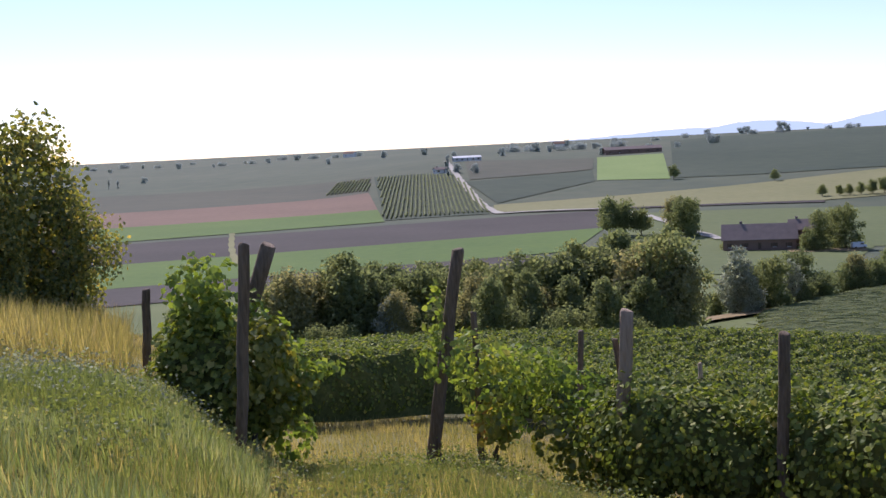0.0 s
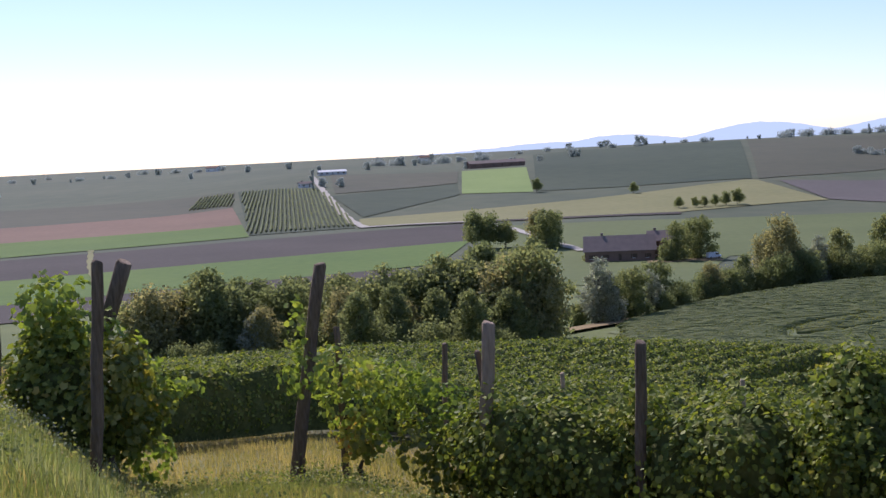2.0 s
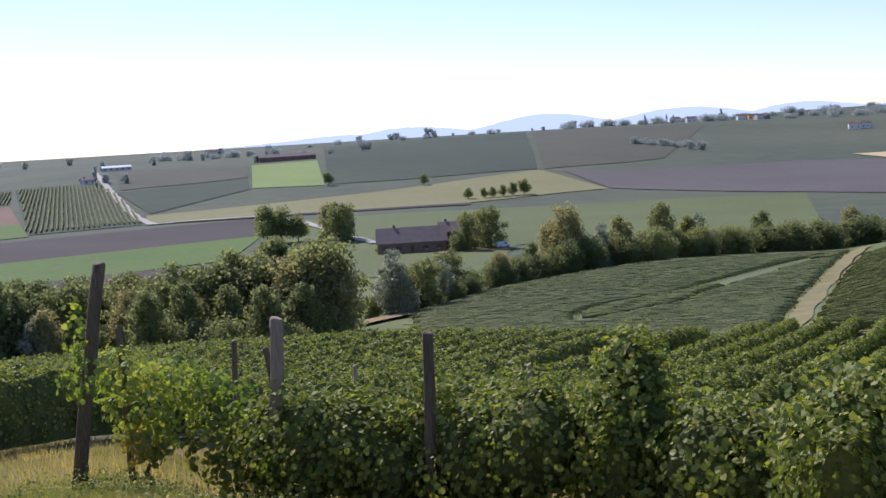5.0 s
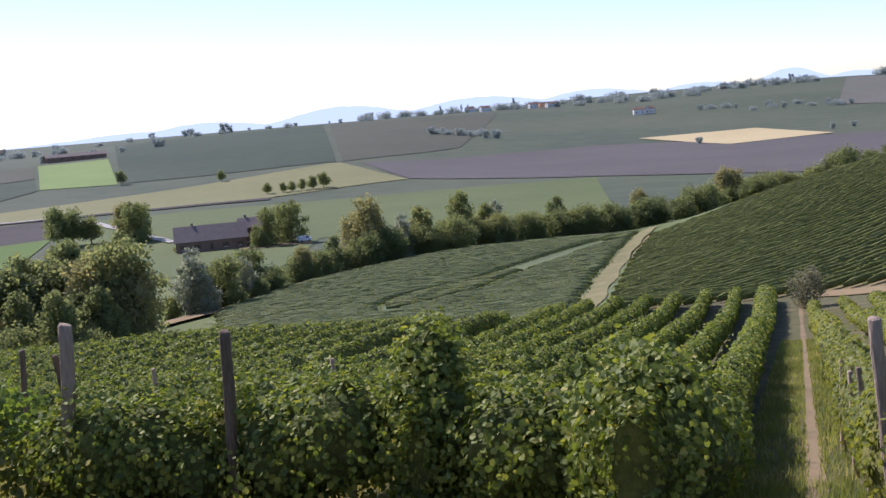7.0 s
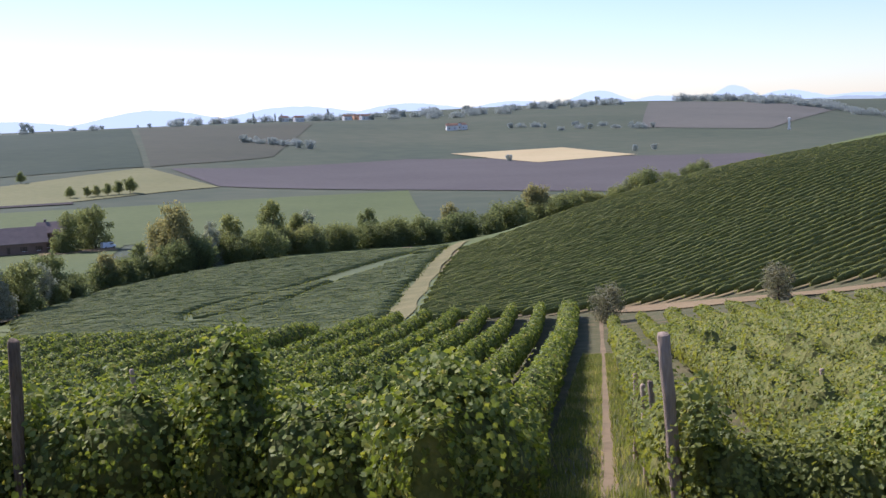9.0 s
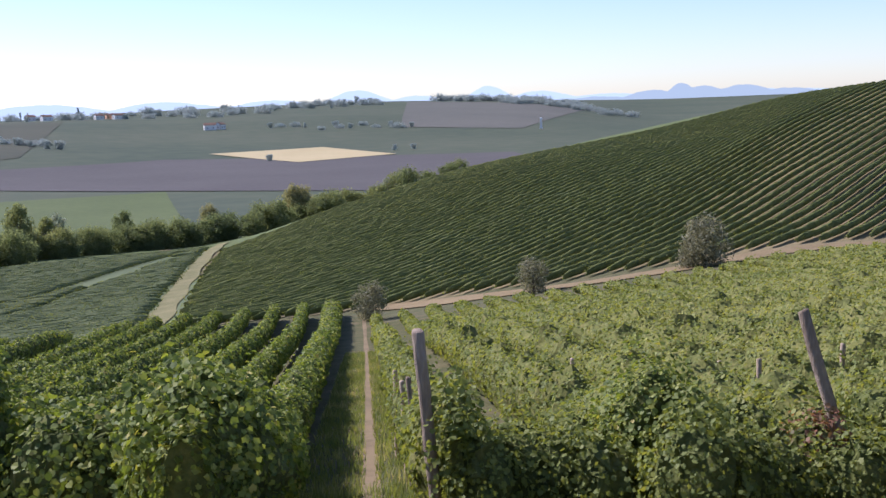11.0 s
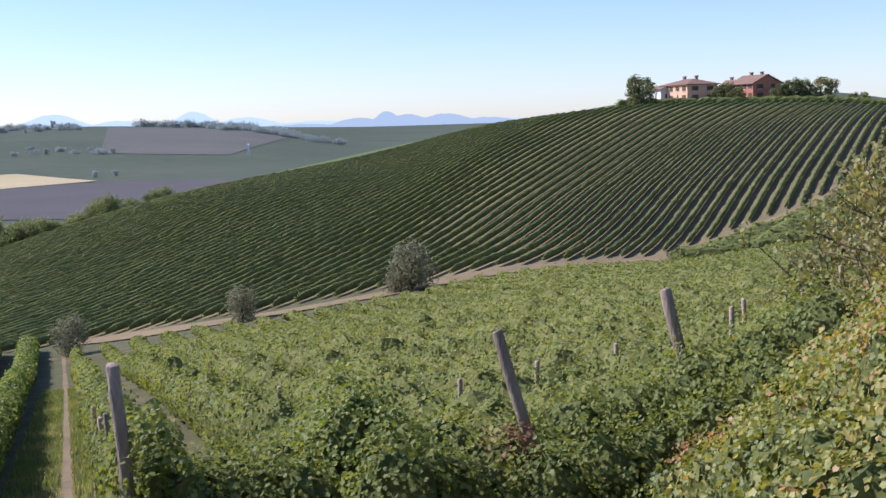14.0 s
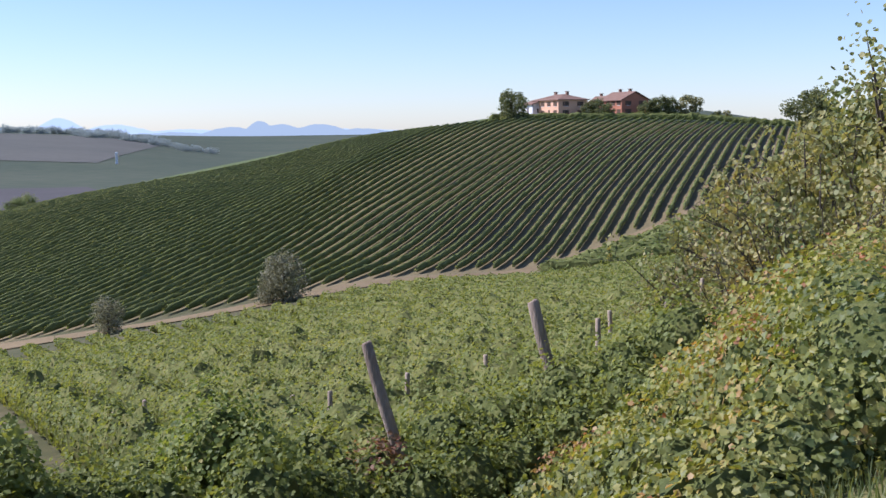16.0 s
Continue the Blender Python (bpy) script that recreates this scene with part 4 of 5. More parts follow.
plant(_grove, [(b, r, 0.8 * k) for b, r, k in line(-17, 2100, -3, 1900, 10, 0.5, 0.9, 0.5, 250) + line(3, 1400, 9, 1500, 6, 0.5, 0.9, 0.3, 80) + line(9, 1600, 20, 1700, 7, 0.4, 0.7, 0.4, 60) + line(22, 1800, 33, 1950, 12, 0.6, 1.1, 0.3, 120) + line(32, 1900, 44, 2350, 26, 0.7, 1.3, 0.4, 220) + line(38.5, 1500, 45, 1500, 7, 0.4, 0.7, 0.3, 40) + line(46.5, 2480, 53.5, 2420, 26, 0.9, 1.6, 0.2, 50) + line(49.5, 2350, 55.5, 2250, 18, 0.8, 1.2, 0.3, 60) + line(25.6, 1240, 28.2, 1180, 4, 0.5, 0.7, 0.2, 15)], "grove on the far rise, haze in its grey-green", "grove", "distant groves")

# olives along the foot track
_olive = tree(3.4, 3.6, OLIVE_LEAF, 3000, 0.13, 30, 0.06, 21, name="olive_tree")
plant(_olive, [(42.9, 108, 1.05), (50.95, 110, 1.0), (59.1, 113, 1.45), (58.6, 113.5, 0.95)], "silvery olive tree beside the earth track", "tree", "olive trees")

# the leafy tree on the brow and its undergrowth
_brow = tree(5.2, 3.5, OAK, 9500, 0.115, 58, 0.02, 31, 1.3)
plant(_brow, [(-20.4, 24.5, 0.8), (-23.2, 25.5, 0.76), (-17.9, 23.8, 0.55), (-26, 25, 0.9), (-21.5, 23.0, 0.5)], "leafy green tree with yellowing sprays on the brow", "tree", "trees on the brow")

# thicket climbing beside the overgrown rows
_thick = tree(4.2, 3.6, THICKET, 4200, 0.095, 22, 0.02, 41, name="shrub")
plant(_thick, [(80.5, 38, 0.7), (82.5, 36, 0.95), (84.5, 34, 1.1), (86.6, 31, 1.25), (88.5, 29, 1.35), (81.6, 48, 0.9), (83.6, 46, 1.15), (85.8, 42, 1.3), (90.5, 27, 1.3), (88, 40, 1.4), (86.2, 25, 0.75), (88.6, 22, 0.8), (80.0, 55, 0.8), (82.2, 60, 1.0), (91, 22, 1.0)], "tangled shrub with sparse yellowing leaves", "shrub", "thicket shrubs")


def bramble(height, width, twigs, leaves, leaf, material, seed, name="thicket"):
    """A tangle at the origin: thin arching stems fanning from the base, with sparse leaves strung along their upper lengths."""
    g = np.random.default_rng(seed)
    root = new(name)
    spots, ways = [], []
    for cluster in range(6):
        bm = bmesh.new()
        for i in range(twigs // 6):
            a, out = g.uniform(0, 6.28), g.uniform(0.05, 1) ** 0.7
            h = height * g.uniform(0.45, 1.0) * (1 - 0.35 * out)
            x0, y0 = g.normal(size=2) * width * 0.16
            ex, ey = x0 + math.cos(a) * width * 0.5 * out, y0 + math.sin(a) * width * 0.5 * out
            pts = [(x0, y0, -0.1), (x0 + (ex - x0) * 0.3 + g.normal() * 0.08, y0 + (ey - y0) * 0.3, h * 0.5), (x0 + (ex - x0) * 0.65, y0 + (ey - y0) * 0.65 + g.normal() * 0.08, h * 0.85), (ex, ey, h * g.uniform(0.85, 1.1))]
            tube(bm, pts, (0.022, 0.015, 0.01, 0.004), 4, 0.1, False)
            p = np.array(pts)
            for k in range(5):
                t = g.uniform(1.0, 2.9)
                j = int(t)
                c = Vector(p[j] + (p[j + 1] - p[j]) * (t - j))
                e = c + Vector((g.normal() * 0.22, g.normal() * 0.22, g.uniform(0.1, 0.45))) * (height / 4)
                tube(bm, [c, (c + e) / 2 + Vector((0, 0, 0.03)), e], (0.008, 0.006, 0.003), 3, 0, False)
                m = leaves // (twigs * 5)
                q = g.uniform(0.1, 1.1, (m, 1))
                spots.append(np.array(c) + q * np.array(e - c) + g.normal(size=(m, 3)) * 0.05)
        tagged(part("twig_tangle", bm, BARK, root), kind="stuff")
    c = np.concatenate(spots)
    tagged(under(new("leaves", leaf_mesh("leaves", c, leaf * g.uniform(0.5, 1.3, len(c)), material, 0.2)), root), kind="stuff")
    return root


_tangle = bramble(4.0, 4.6, 132, 7920, 0.085, THICKET, 45)
plant(_tangle, [(77.4, 40, 0.55), (78.4, 37, 0.62), (79.4, 36, 0.7), (80.4, 34, 0.8), (81.4, 33, 0.85), (82.4, 32, 1.0), (83.2, 30, 1.05), (84.2, 28, 1.15), (85.0, 29, 1.3), (86.0, 26, 1.3), (87.0, 27, 1.45), (88.2, 25, 1.4), (79.0, 46, 0.7), (80.2, 47, 0.85), (81.4, 45, 0.95), (82.6, 42, 1.1), (84.0, 38, 1.3), (85.6, 36, 1.4), (83.0, 24, 0.7), (85.0, 22, 0.85), (87.0, 20, 0.95), (81.4, 26, 0.55)], "tangled thicket of grey stems and sparse yellowing leaves", "thicket", "thicket shrubs")
_hous = tree(6, 6.6, GARDEN, 5200, 0.26, 24, 0.04, 51)
plant(_hous, [(70.1, 344, 1.4), (74.1, 352, 0.95), (73.8, 352, 0.8), (76.6, 353, 0.9), (77.1, 354, 1.05), (77.6, 356, 1.0), (74.6, 350, 0.75), (79.75, 356, 0.45), (84.3, 300, 1.5), (84.0, 305, 1.7)], "dark garden tree beside the houses", "tree", "garden trees")
_hgold = tree(6, 5.0, WOODS_YELLOW, 1500, 0.3, 14, 0.04, 52)
plant(_hgold, [(78.3, 356, 1.2), (78.75, 357, 1.1), (80.2, 356, 0.55)], "yellow-green garden tree beside the houses", "tree", "garden trees")
_whip = tree(5.2, 2.6, THICKET, 800, 0.085, 24, 0.12, 44, 0.7, name="sapling")
plant(_whip, [(83.4, 33, 0.75), (84.8, 30, 0.95), (85.9, 28, 1.05), (86.8, 27, 1.2), (87.8, 26, 1.25), (88.9, 25, 1.2), (82.2, 40, 0.85), (86.3, 36, 1.2), (90, 24, 1.2)], "thin sapling with bare twigs and sparse leaves", "sapling", "thicket saplings")

# ---- houses ----


def house(x, y, turn, length, depth, eaves, ridge, wall, roof, label, windows=4, storeys=2, hip=False, name="house", chimneys=1, sink=0.6, sill=True):
    """A plastered farmhouse with an overhanging tiled roof, framed windows with open shutters, a door and chimneys."""
    root = new(name)
    bm = bmesh.new()
    box(bm, (-length / 2, -depth / 2, -sink), (length / 2, depth / 2, eaves))
    if not hip:
        for sx in (-1, 1):
            a = [bm.verts.new((sx * length / 2 - sx * 0.01, yy, zz)) for yy, zz in ((-depth / 2, eaves), (depth / 2, eaves), (0, ridge - 0.1))]
            bm.faces.new(a if sx > 0 else a[::-1])
    part("wall", bm, wall, root)
    bm = bmesh.new()
    o, t = 0.6, 0.22
    lx, ly = length / 2 + o, depth / 2 + o
    top = (length / 2 - depth / 2) if hip else lx
    low = eaves - (ridge - eaves) * o / (depth / 2) if not hip else eaves
    for dz in (0,):
        v = [bm.verts.new(c) for c in ((-lx, -ly, low), (lx, -ly, low), (lx, ly, low), (-lx, ly, low), (-top, 0, ridge), (top, 0, ridge))]
        w = [bm.verts.new(c) for c in ((-lx, -ly, low + t), (lx, -ly, low + t), (lx, ly, low + t), (-lx, ly, low + t), (-top, 0, ridge + t), (top, 0, ridge + t))]
        for q, rev in ((v, True), (w, False)):
            for f in ((0, 1, 5, 4), (2, 3, 4, 5), (1, 2, 5), (3, 0, 4)):
                if len(f) == 3 and not hip:
                    continue
                a = [q[i] for i in f]
                bm.faces.new(a[::-1] if rev else a)
        for a, b in ((0, 1), (1, 2), (2, 3), (3, 0)) if hip else ((0, 1), (2, 3), (1, 5), (5, 2), (3, 4), (4, 0)):
            bm.faces.new((v[a], v[b], w[b], w[a]))
    part("roof", bm, roof, root)
    for i in range(chimneys):
        bm = bmesh.new()
        cx = (-0.25 + 0.45 * i) * length
        box(bm, (cx - 0.4, 0.3, ridge - 1.2), (cx + 0.4, 1.0, ridge + 0.9))
        box(bm, (cx - 0.55, 0.15, ridge + 0.9), (cx + 0.55, 1.15, ridge + 1.05))
        part("chimney", bm, roof, root)
    for side in (0, 1, 2, 3):
        span = length if side < 2 else depth
        n = windows if side < 2 else max(1, windows - 2)
        for st in range(storeys):
            for i in range(n):
                u = (i + 0.5) / n * span - span / 2
                z = eaves * (st + 0.32) / storeys
                face = {0: pose(0, -depth / 2, 0), 1: pose(0, depth / 2, 0, 0, 0, 180), 2: pose(length / 2, 0, 0, 0, 0, 90), 3: pose(-length / 2, 0, 0, 0, 0, -90)}[side] @ Matrix.Translation((u, 0, z))
                door = sill and side < 2 and st == 0 and i == n // 2
                hh = 2.1 if door else 1.3
                bm = bmesh.new()
                box(bm, (-0.42, -0.03, -0.7 if door else 0), (0.5, 0.05, hh - (0.7 if door else 0)), face)
                win = part("door" if door else "window", bm, SHUTTER, root)
                if not door:
                    bm = bmesh.new()
                    box(bm, (-0.6, -0.14, -0.12), (0.6, 0.02, 0), face)
                    part("sill", bm, WHITE_WALL, win)
                    for sx in (-1, 1):
                        bm = bmesh.new()
                        box(bm, (sx * 0.78 - 0.24, -0.07, 0), (sx * 0.78 + 0.24, -0.01, hh), face)
                        part("shutter", bm, SHUTTER, win)
    root.matrix_basis = pose(x, y, float(land(x, y)), 0, 0, turn)
    return tagged(root, label, "house")


def stand(b, r):
    return at(b, r)


house(*stand(72.4, 362), -132, 15, 10, 5.0, 6.7, PINK_WALL, ROOF_TILE, "pink plastered country house with a hipped tile roof", 4, 2, True, chimneys=2)
house(*stand(71.2, 366), -132, 6, 5, 3.9, 4.7, WHITE_WALL, ROOF_TILE, "small white annex beside the pink house", 1, 1, False, chimneys=0)
house(*stand(75.4, 366), -132, 12, 9.5, 4.9, 7.2, RED_WALL, ROOF_TILE, "red plastered country house with a tiled gable roof", 4, 2, False, chimneys=2)
house(*stand(74.4, 372), -132, 7, 6, 4.0, 5.8, RED_WALL, ROOF_TILE, "lower red wing behind garden trees", 2, 2, False)
house(*stand(14.75, 402), -14, 23, 11, 4.0, 8.3, BRICK_OLD, OLD_ROOF, "long old brick barn with a clay roof", 5, 1, False, name="barn", chimneys=1, sink=1.2)
house(*stand(16.75, 414), -14, 9, 8, 6.0, 8.8, BRICK_OLD, OLD_ROOF, "old brick farmhouse beside the barn", 2, 2, False, sink=1.2)
house(*stand(-0.2, 965), 20, 10, 7, 3, 4.5, WHITE_WALL, OLD_ROOF, "white farm building on the far rise", 2, 1, name="farm_building", sink=1.5)
house(*stand(1.1, 1120), 10, 26, 10, 3, 4.5, GREY_SHEET, GREY_SHEET, "long pale farm shed on the far rise", 5, 1, name="shed", sink=2, chimneys=0)
house(*stand(9.0, 1160), 8, 56, 12, 4, 6.5, BRICK_OLD, OLD_ROOF, "long dark barn above the lime field", 6, 1, name="barn", sink=2, chimneys=0)
for _b, _r, _l in ((28.3, 1750, 14), (30.6, 1820, 12), (31.1, 1840, 13), (31.5, 1830, 18), (27.6, 1800, 12), (35.6, 1500, 14), (36.1, 1510, 10), (-4.5, 1900, 20), (5.6, 1500, 16)):
    house(*stand(_b, _r), random.uniform(-30, 60), _l, 9, 6, 8.5, PINK_WALL if _l % 2 else WHITE_WALL, ROOF_TILE, "distant village house among trees", 2, 1, name="village_house", sink=2)


def parked_van(x, y, turn):
    root = new("van")
    bm = bmesh.new()
    box(bm, (-2.4, -0.95, 0.35), (2.4, 0.95, 1.1))
    box(bm, (-2.35, -0.9, 1.1), (1.5, 0.9, 2.0))
    bmesh.ops.bevel(bm, geom=bm.edges[:], offset=0.12, segments=2, affect="EDGES")
    part("body", bm, WHITE_PAINT, root)
    for sx in (-1.5, 1.5):
        for sy in (-0.9, 0.9):
            bm = bmesh.new()
            tube(bm, [(sx, sy - 0.1, 0.33), (sx, sy + 0.1, 0.33)], (0.33, 0.33), 14)
            part("wheel", bm, SHUTTER, root)
    bm = bmesh.new()
    box(bm, (0.2, -0.93, 1.25), (1.3, 0.93, 1.8))
    part("window", bm, SHUTTER, root)
    root.matrix_basis = pose(x, y, float(land(x, y)) + 0.3, 0, 0, turn)
    return tagged(root, "white van parked beside the farm trees", "van")


parked_van(*at(19.15, 398), 10)


def relay_tower(x, y, height):
    """A pale stepped tower with a plinth, a shaft and a capped head."""
    root = new("tower")
    for name, lo, hi, w0, w1 in (("plinth", -2, 2.0, 3.2, 3.0), ("shaft", 2.0, height - 2.5, 2.3, 2.0), ("head", height - 2.5, height - 0.5, 2.8, 2.8), ("cap", height - 0.5, height + 0.4, 3.1, 1.2)):
        bm = bmesh.new()
        for v in box(bm, (-0.5, -0.5, lo), (0.5, 0.5, hi)):
            k = w0 if v.co.z < (lo + hi) / 2 else w1
            v.co.x, v.co.y = v.co.x * k, v.co.y * k
        part(name, bm, WHITE_WALL, root)
    root.matrix_basis = pose(x, y, float(land(x, y)), 0, 0, 25)
    return tagged(root, "pale slim tower on the slope below the wooded hill", "tower")


relay_tower(*at(51.37, 1500), 14)

# ---- posts ----


def post(b, r, height, thick, lean_side, lean_along, material, label, sides=9):
    """A weathered post with an uneven shaft and a worn, slightly domed head. Leans in degrees: to the right, and away."""
    x, y = at(b, r)
    z = float(land(x, y))
    bm = bmesh.new()
    n = 9
    tube(bm, [(0.006 * math.sin(i * 1.9 + b), 0.006 * math.cos(i * 2.3 + r), -0.25 + (height + 0.25) * i / (n - 1)) for i in range(n)] + [(0, 0, height + 0.02)], [thick * (0.54 - 0.06 * i / n) for i in range(n)] + [thick * 0.42], sides, 0.05)
    ob = part("vineyard_post", bm, material, smooth=True)
    ob.matrix_basis = pose(x, y, z, 0, 0, -b) @ pose(0, 0, 0, -lean_along, lean_side, 0)
    return tagged(ob, label, "post", "vineyard posts")


post(-10.55, 10.3, 1.85, 0.1, 4.3, 0, POST_WOOD, "upright weathered wooden post in a vine clump")
post(-11.7, 12.7, 2.02, 0.17, 19.6, 0, POST_WOOD, "leaning weathered brace post in a vine clump")
post(-14.7, 14, 1.1, 0.1, 3, 0, POST_WOOD, "grey wooden post in tall grass")
post(-1.36, 14.1, 2.66, 0.15, 9.7, 0, POST_WOOD, "leaning weathered wooden row end post")
post(1.15, 15.2, 2.0, 0.085, -0.5, 0, POST_WOOD, "thin upright wooden stake beside a leaning post")
post(7.8, 14.3, 2.47, 0.17, 4.0, 0, GREY_WOOD, "pale stout post above the vines", 7)
post(8.8, 14.5, 2.2, 0.08, -6, 0, POST_WOOD, "thin leaning brace beside a pale post")
post(6.0, 20, 2.3, 0.1, 2, 0, POST_WOOD, "grey wooden post above the vines")
post(15.45, 13.2, 2.3, 0.13, 2, 0, POST_WOOD, "grey wooden post wrapped in vine")
post(47.2, 12.6, 2.34, 0.14, -3.6, 0, GREY_WOOD, "stout leaning grey row end post")
post(45.9, 17.5, 1.95, 0.09, -3, 0, GREY_WOOD, "thin grey stake behind an end post")
post(67.3, 14.8, 2.81, 0.15, -14.9, 0, GREY_WOOD, "leaning grey post among rust red leaves")
post(74.43, 17.6, 2.77, 0.18, -14, 0, GREY_WOOD, "pale leaning post above the vines")
for _b, _r, _h in ((62.2, 22, 1.9), (65.7, 23, 2.0), (69.6, 24, 2.0), (60.3, 24, 1.75), (75.2, 22, 2.2), (75.8, 24, 2.2), (78.2, 28, 2.0), (79.8, 27, 2.3), (80.3, 28, 2.4), (80.7, 29, 2.4), (82.3, 28, 2.5), (83.2, 28, 2.6), (78.8, 33, 2.1), (52, 23, 1.7), (53.4, 26, 1.7), (45.2, 20, 1.75), (44.6, 23, 1.75), (20.5, 24, 1.9), (12, 26, 1.9)):
    post(_b, _r, _h, 0.1, random.uniform(-3, 3), 0, CONCRETE, "pale stake along an overgrown vine row", 6)

# ---- vine clumps on and between the end posts ----


def clump(name, label, blobs, material, leaf=0.1, density=260, heart=True):
    """A leafy mass: lobes given as (bearing, distance, height of centre, radius across, radius up)."""
    g = np.random.default_rng(len(label) + int(blobs[0][1] * 10))
    c, nn = [], []
    for b, r, zc, rx, rz in blobs:
        x, y = at(b, r)
        z = float(land(x, y)) + zc
        m = int(density * (rx * rx + 2 * rx * rz) * 2)
        d = g.normal(size=(m, 3))
        d /= np.linalg.norm(d, axis=1, keepdims=True)
        q = g.uniform(0.5, 1.12, (m, 1)) ** 0.6
        bump = 1 + 0.16 * np.sin(d[:, :1] * 5 + b) * np.cos(d[:, 2:] * 6 + r)
        p = np.array((x, y, z)) + d * q * bump * np.array((rx, rx, rz))
        keep = p[:, 2] > land(p[:, 0], p[:, 1]) + 0.03
        c.append(p[keep])
        nn.append(d[keep])
    c, nn = np.concatenate(c), np.concatenate(nn)
    x, y = at(*blobs[0][:2])
    bm = bmesh.new()
    z = float(land(x, y))
    tube(bm, [(0, 0, -0.2), (0.03, 0.02, 0.08), (-0.02, 0.03, 0.2), (0.02, -0.02, 0.32)], (0.05, 0.04, 0.03, 0.02), 7, 0.15)
    ob = part(name, bm, BARK)
    ob.matrix_basis = Matrix.Translation((x, y, z))
    lv = new("leaves", leaf_mesh("leaves", c - np.array((x, y, z)), leaf * g.uniform(0.6, 1.3, len(c)), material, 0.0, nn * 1.05, 2 if blobs[0][1] < 13 else 1))
    tagged(under(lv, ob), kind="stuff")
    if not heart:
        return tagged(ob, label, "vine")
    # added dark cores that block light and shade the clump from within
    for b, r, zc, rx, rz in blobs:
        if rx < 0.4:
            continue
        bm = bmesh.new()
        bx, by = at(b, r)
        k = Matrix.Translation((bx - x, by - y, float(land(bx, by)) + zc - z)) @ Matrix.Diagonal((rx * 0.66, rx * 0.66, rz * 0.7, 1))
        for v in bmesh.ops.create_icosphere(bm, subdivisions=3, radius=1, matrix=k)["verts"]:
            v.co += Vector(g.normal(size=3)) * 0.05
        part("shade_core", bm, VINE_SHADE, ob)
    return tagged(ob, label, "vine")


clump("vine_clump", "bushy vine wrapped round two end posts", [(-11.4, 12.5, .55, .7, .8), (-12.5, 12.5, .4, .5, .65), (-10.2, 12.7, .6, .5, .6), (-12.8, 12.4, .7, .3, .45), (-11.9, 12.5, 1.1, .3, .4)], VINE, 0.069, 500)
clump("vine_clump", "loose leafy vine shoots over two end posts", [(-12.4, 12.5, 1.35, .3, .35), (-11.6, 12.4, 1.6, .28, .22), (-10.6, 12.4, 1.35, .35, .35), (-9.4, 12.6, 1.25, .4, .4), (-8.6, 12.7, .95, .42, .5), (-8.1, 12.8, .4, .26, .4), (-7.6, 12.7, 1.1, .3, .2), (-6.6, 12.8, 1.2, .25, .1)], VINE_SUNLIT, 0.075, 300, False)
clump("vine_clump", "yellow and orange turning leaves on an end post", [(-9.8, 12.0, 1.0, .26, .35), (-8.9, 12.1, 1.05, .28, .4), (-7.8, 12.5, .95, .25, .2), (-10.2, 11.9, .7, .22, .25), (-9.2, 12.1, 1.35, .24, .2), (-8.4, 12.1, .7, .2, .25)], VINE_GOLD, 0.072, 480, False)
clump("vine_clump", "thin vine shoots climbing a leaning post", [(-0.9, 14.0, 1.9, .12, .4), (-0.6, 14.1, 1.35, .3, .3), (1.0, 15.0, 1.4, .4, .4), (1.8, 15.2, 1.05, .5, .45), (3.0, 15.6, 1.5, .55, .22), (4.3, 15.8, 1.45, .5, .25), (5.6, 15.8, 1.3, .55, .4), (2.4, 15.2, .7, .35, .3)], VINE_SUNLIT, 0.075, 270, False)
clump("vine_clump", "rust and yellow vine leaves near the grass", [(1.9, 15.0, .65, .3, .35), (4.9, 15.2, .75, .35, .4), (6.1, 15.0, .5, .35, .4), (7.3, 14.4, .45, .3, .4)], VINE_GOLD, 0.086, 260)
clump("vine_clump", "tall dark vine bush at a row end", [(25.4, 12.7, 1.0, .62, 1.1), (25.5, 12.8, 1.8, .42, .65), (24.4, 12.9, 1.2, .4, .6)], VINE, 0.069, 540)
clump("vine_clump", "rounded vine bush at a row end by the alley", [(35.3, 11.0, .9, .62, 1.0), (36.4, 11.2, 1.35, .5, .6), (33.9, 11.4, 1.1, .42, .6)], VINE, 0.069, 540)
clump("vine_clump", "leafy vine mass over grey posts", [(9.6, 14.2, .9, .75, .85), (11.6, 14.0, 1.0, .75, .75), (7.9, 14.6, .9, .55, .7), (15.9, 13.6, 1.0, .35, 1.05), (13.6, 13.8, .8, .7, .7), (18.2, 13.4, .9, .8, .8), (20.8, 13.0, 1.05, .8, .8), (29.5, 12.0, .95, .75, .8), (31.6, 11.8, .9, .6, .7)], VINE, 0.069, 420)
clump("vine_clump", "tall dark vine bush above the row ends", [(57.6, 13.6, 1.2, .62, 1.05), (58.9, 13.4, .9, .7, .9), (56.4, 13.9, 1.0, .5, .8)], VINE, 0.056, 760)
# fringe and wall below take the brighter leaf in place of side light
clump("vine_clump", "leafy fringe hanging before the overgrown rows", [(49.5, 12.6, .6, .5, .75), (51.3, 13.0, .6, .6, .8), (53.4, 13.0, .6, .6, .8), (55.2, 12.8, .55, .55, .75), (59.8, 12.2, .6, .6, .85), (61.6, 12.8, .65, .6, .85), (63.4, 13.6, .6, .55, .8), (67.0, 14.0, .6, .6, .8), (69.4, 14.8, .65, .65, .85), (72.0, 15.2, .6, .65, .85), (74.8, 15.4, .65, .65, .85), (77.2, 15.6, .7, .65, .9)], WEEDY_LIT, 0.058, 430)
clump("vine_clump", "rust red vine leaves round a leaning post", [(64.9, 14.6, .9, .4, .7), (64.0, 14.6, .5, .35, .5), (65.6, 14.7, 1.3, .25, .35)], VINE_RUST, 0.060, 420)
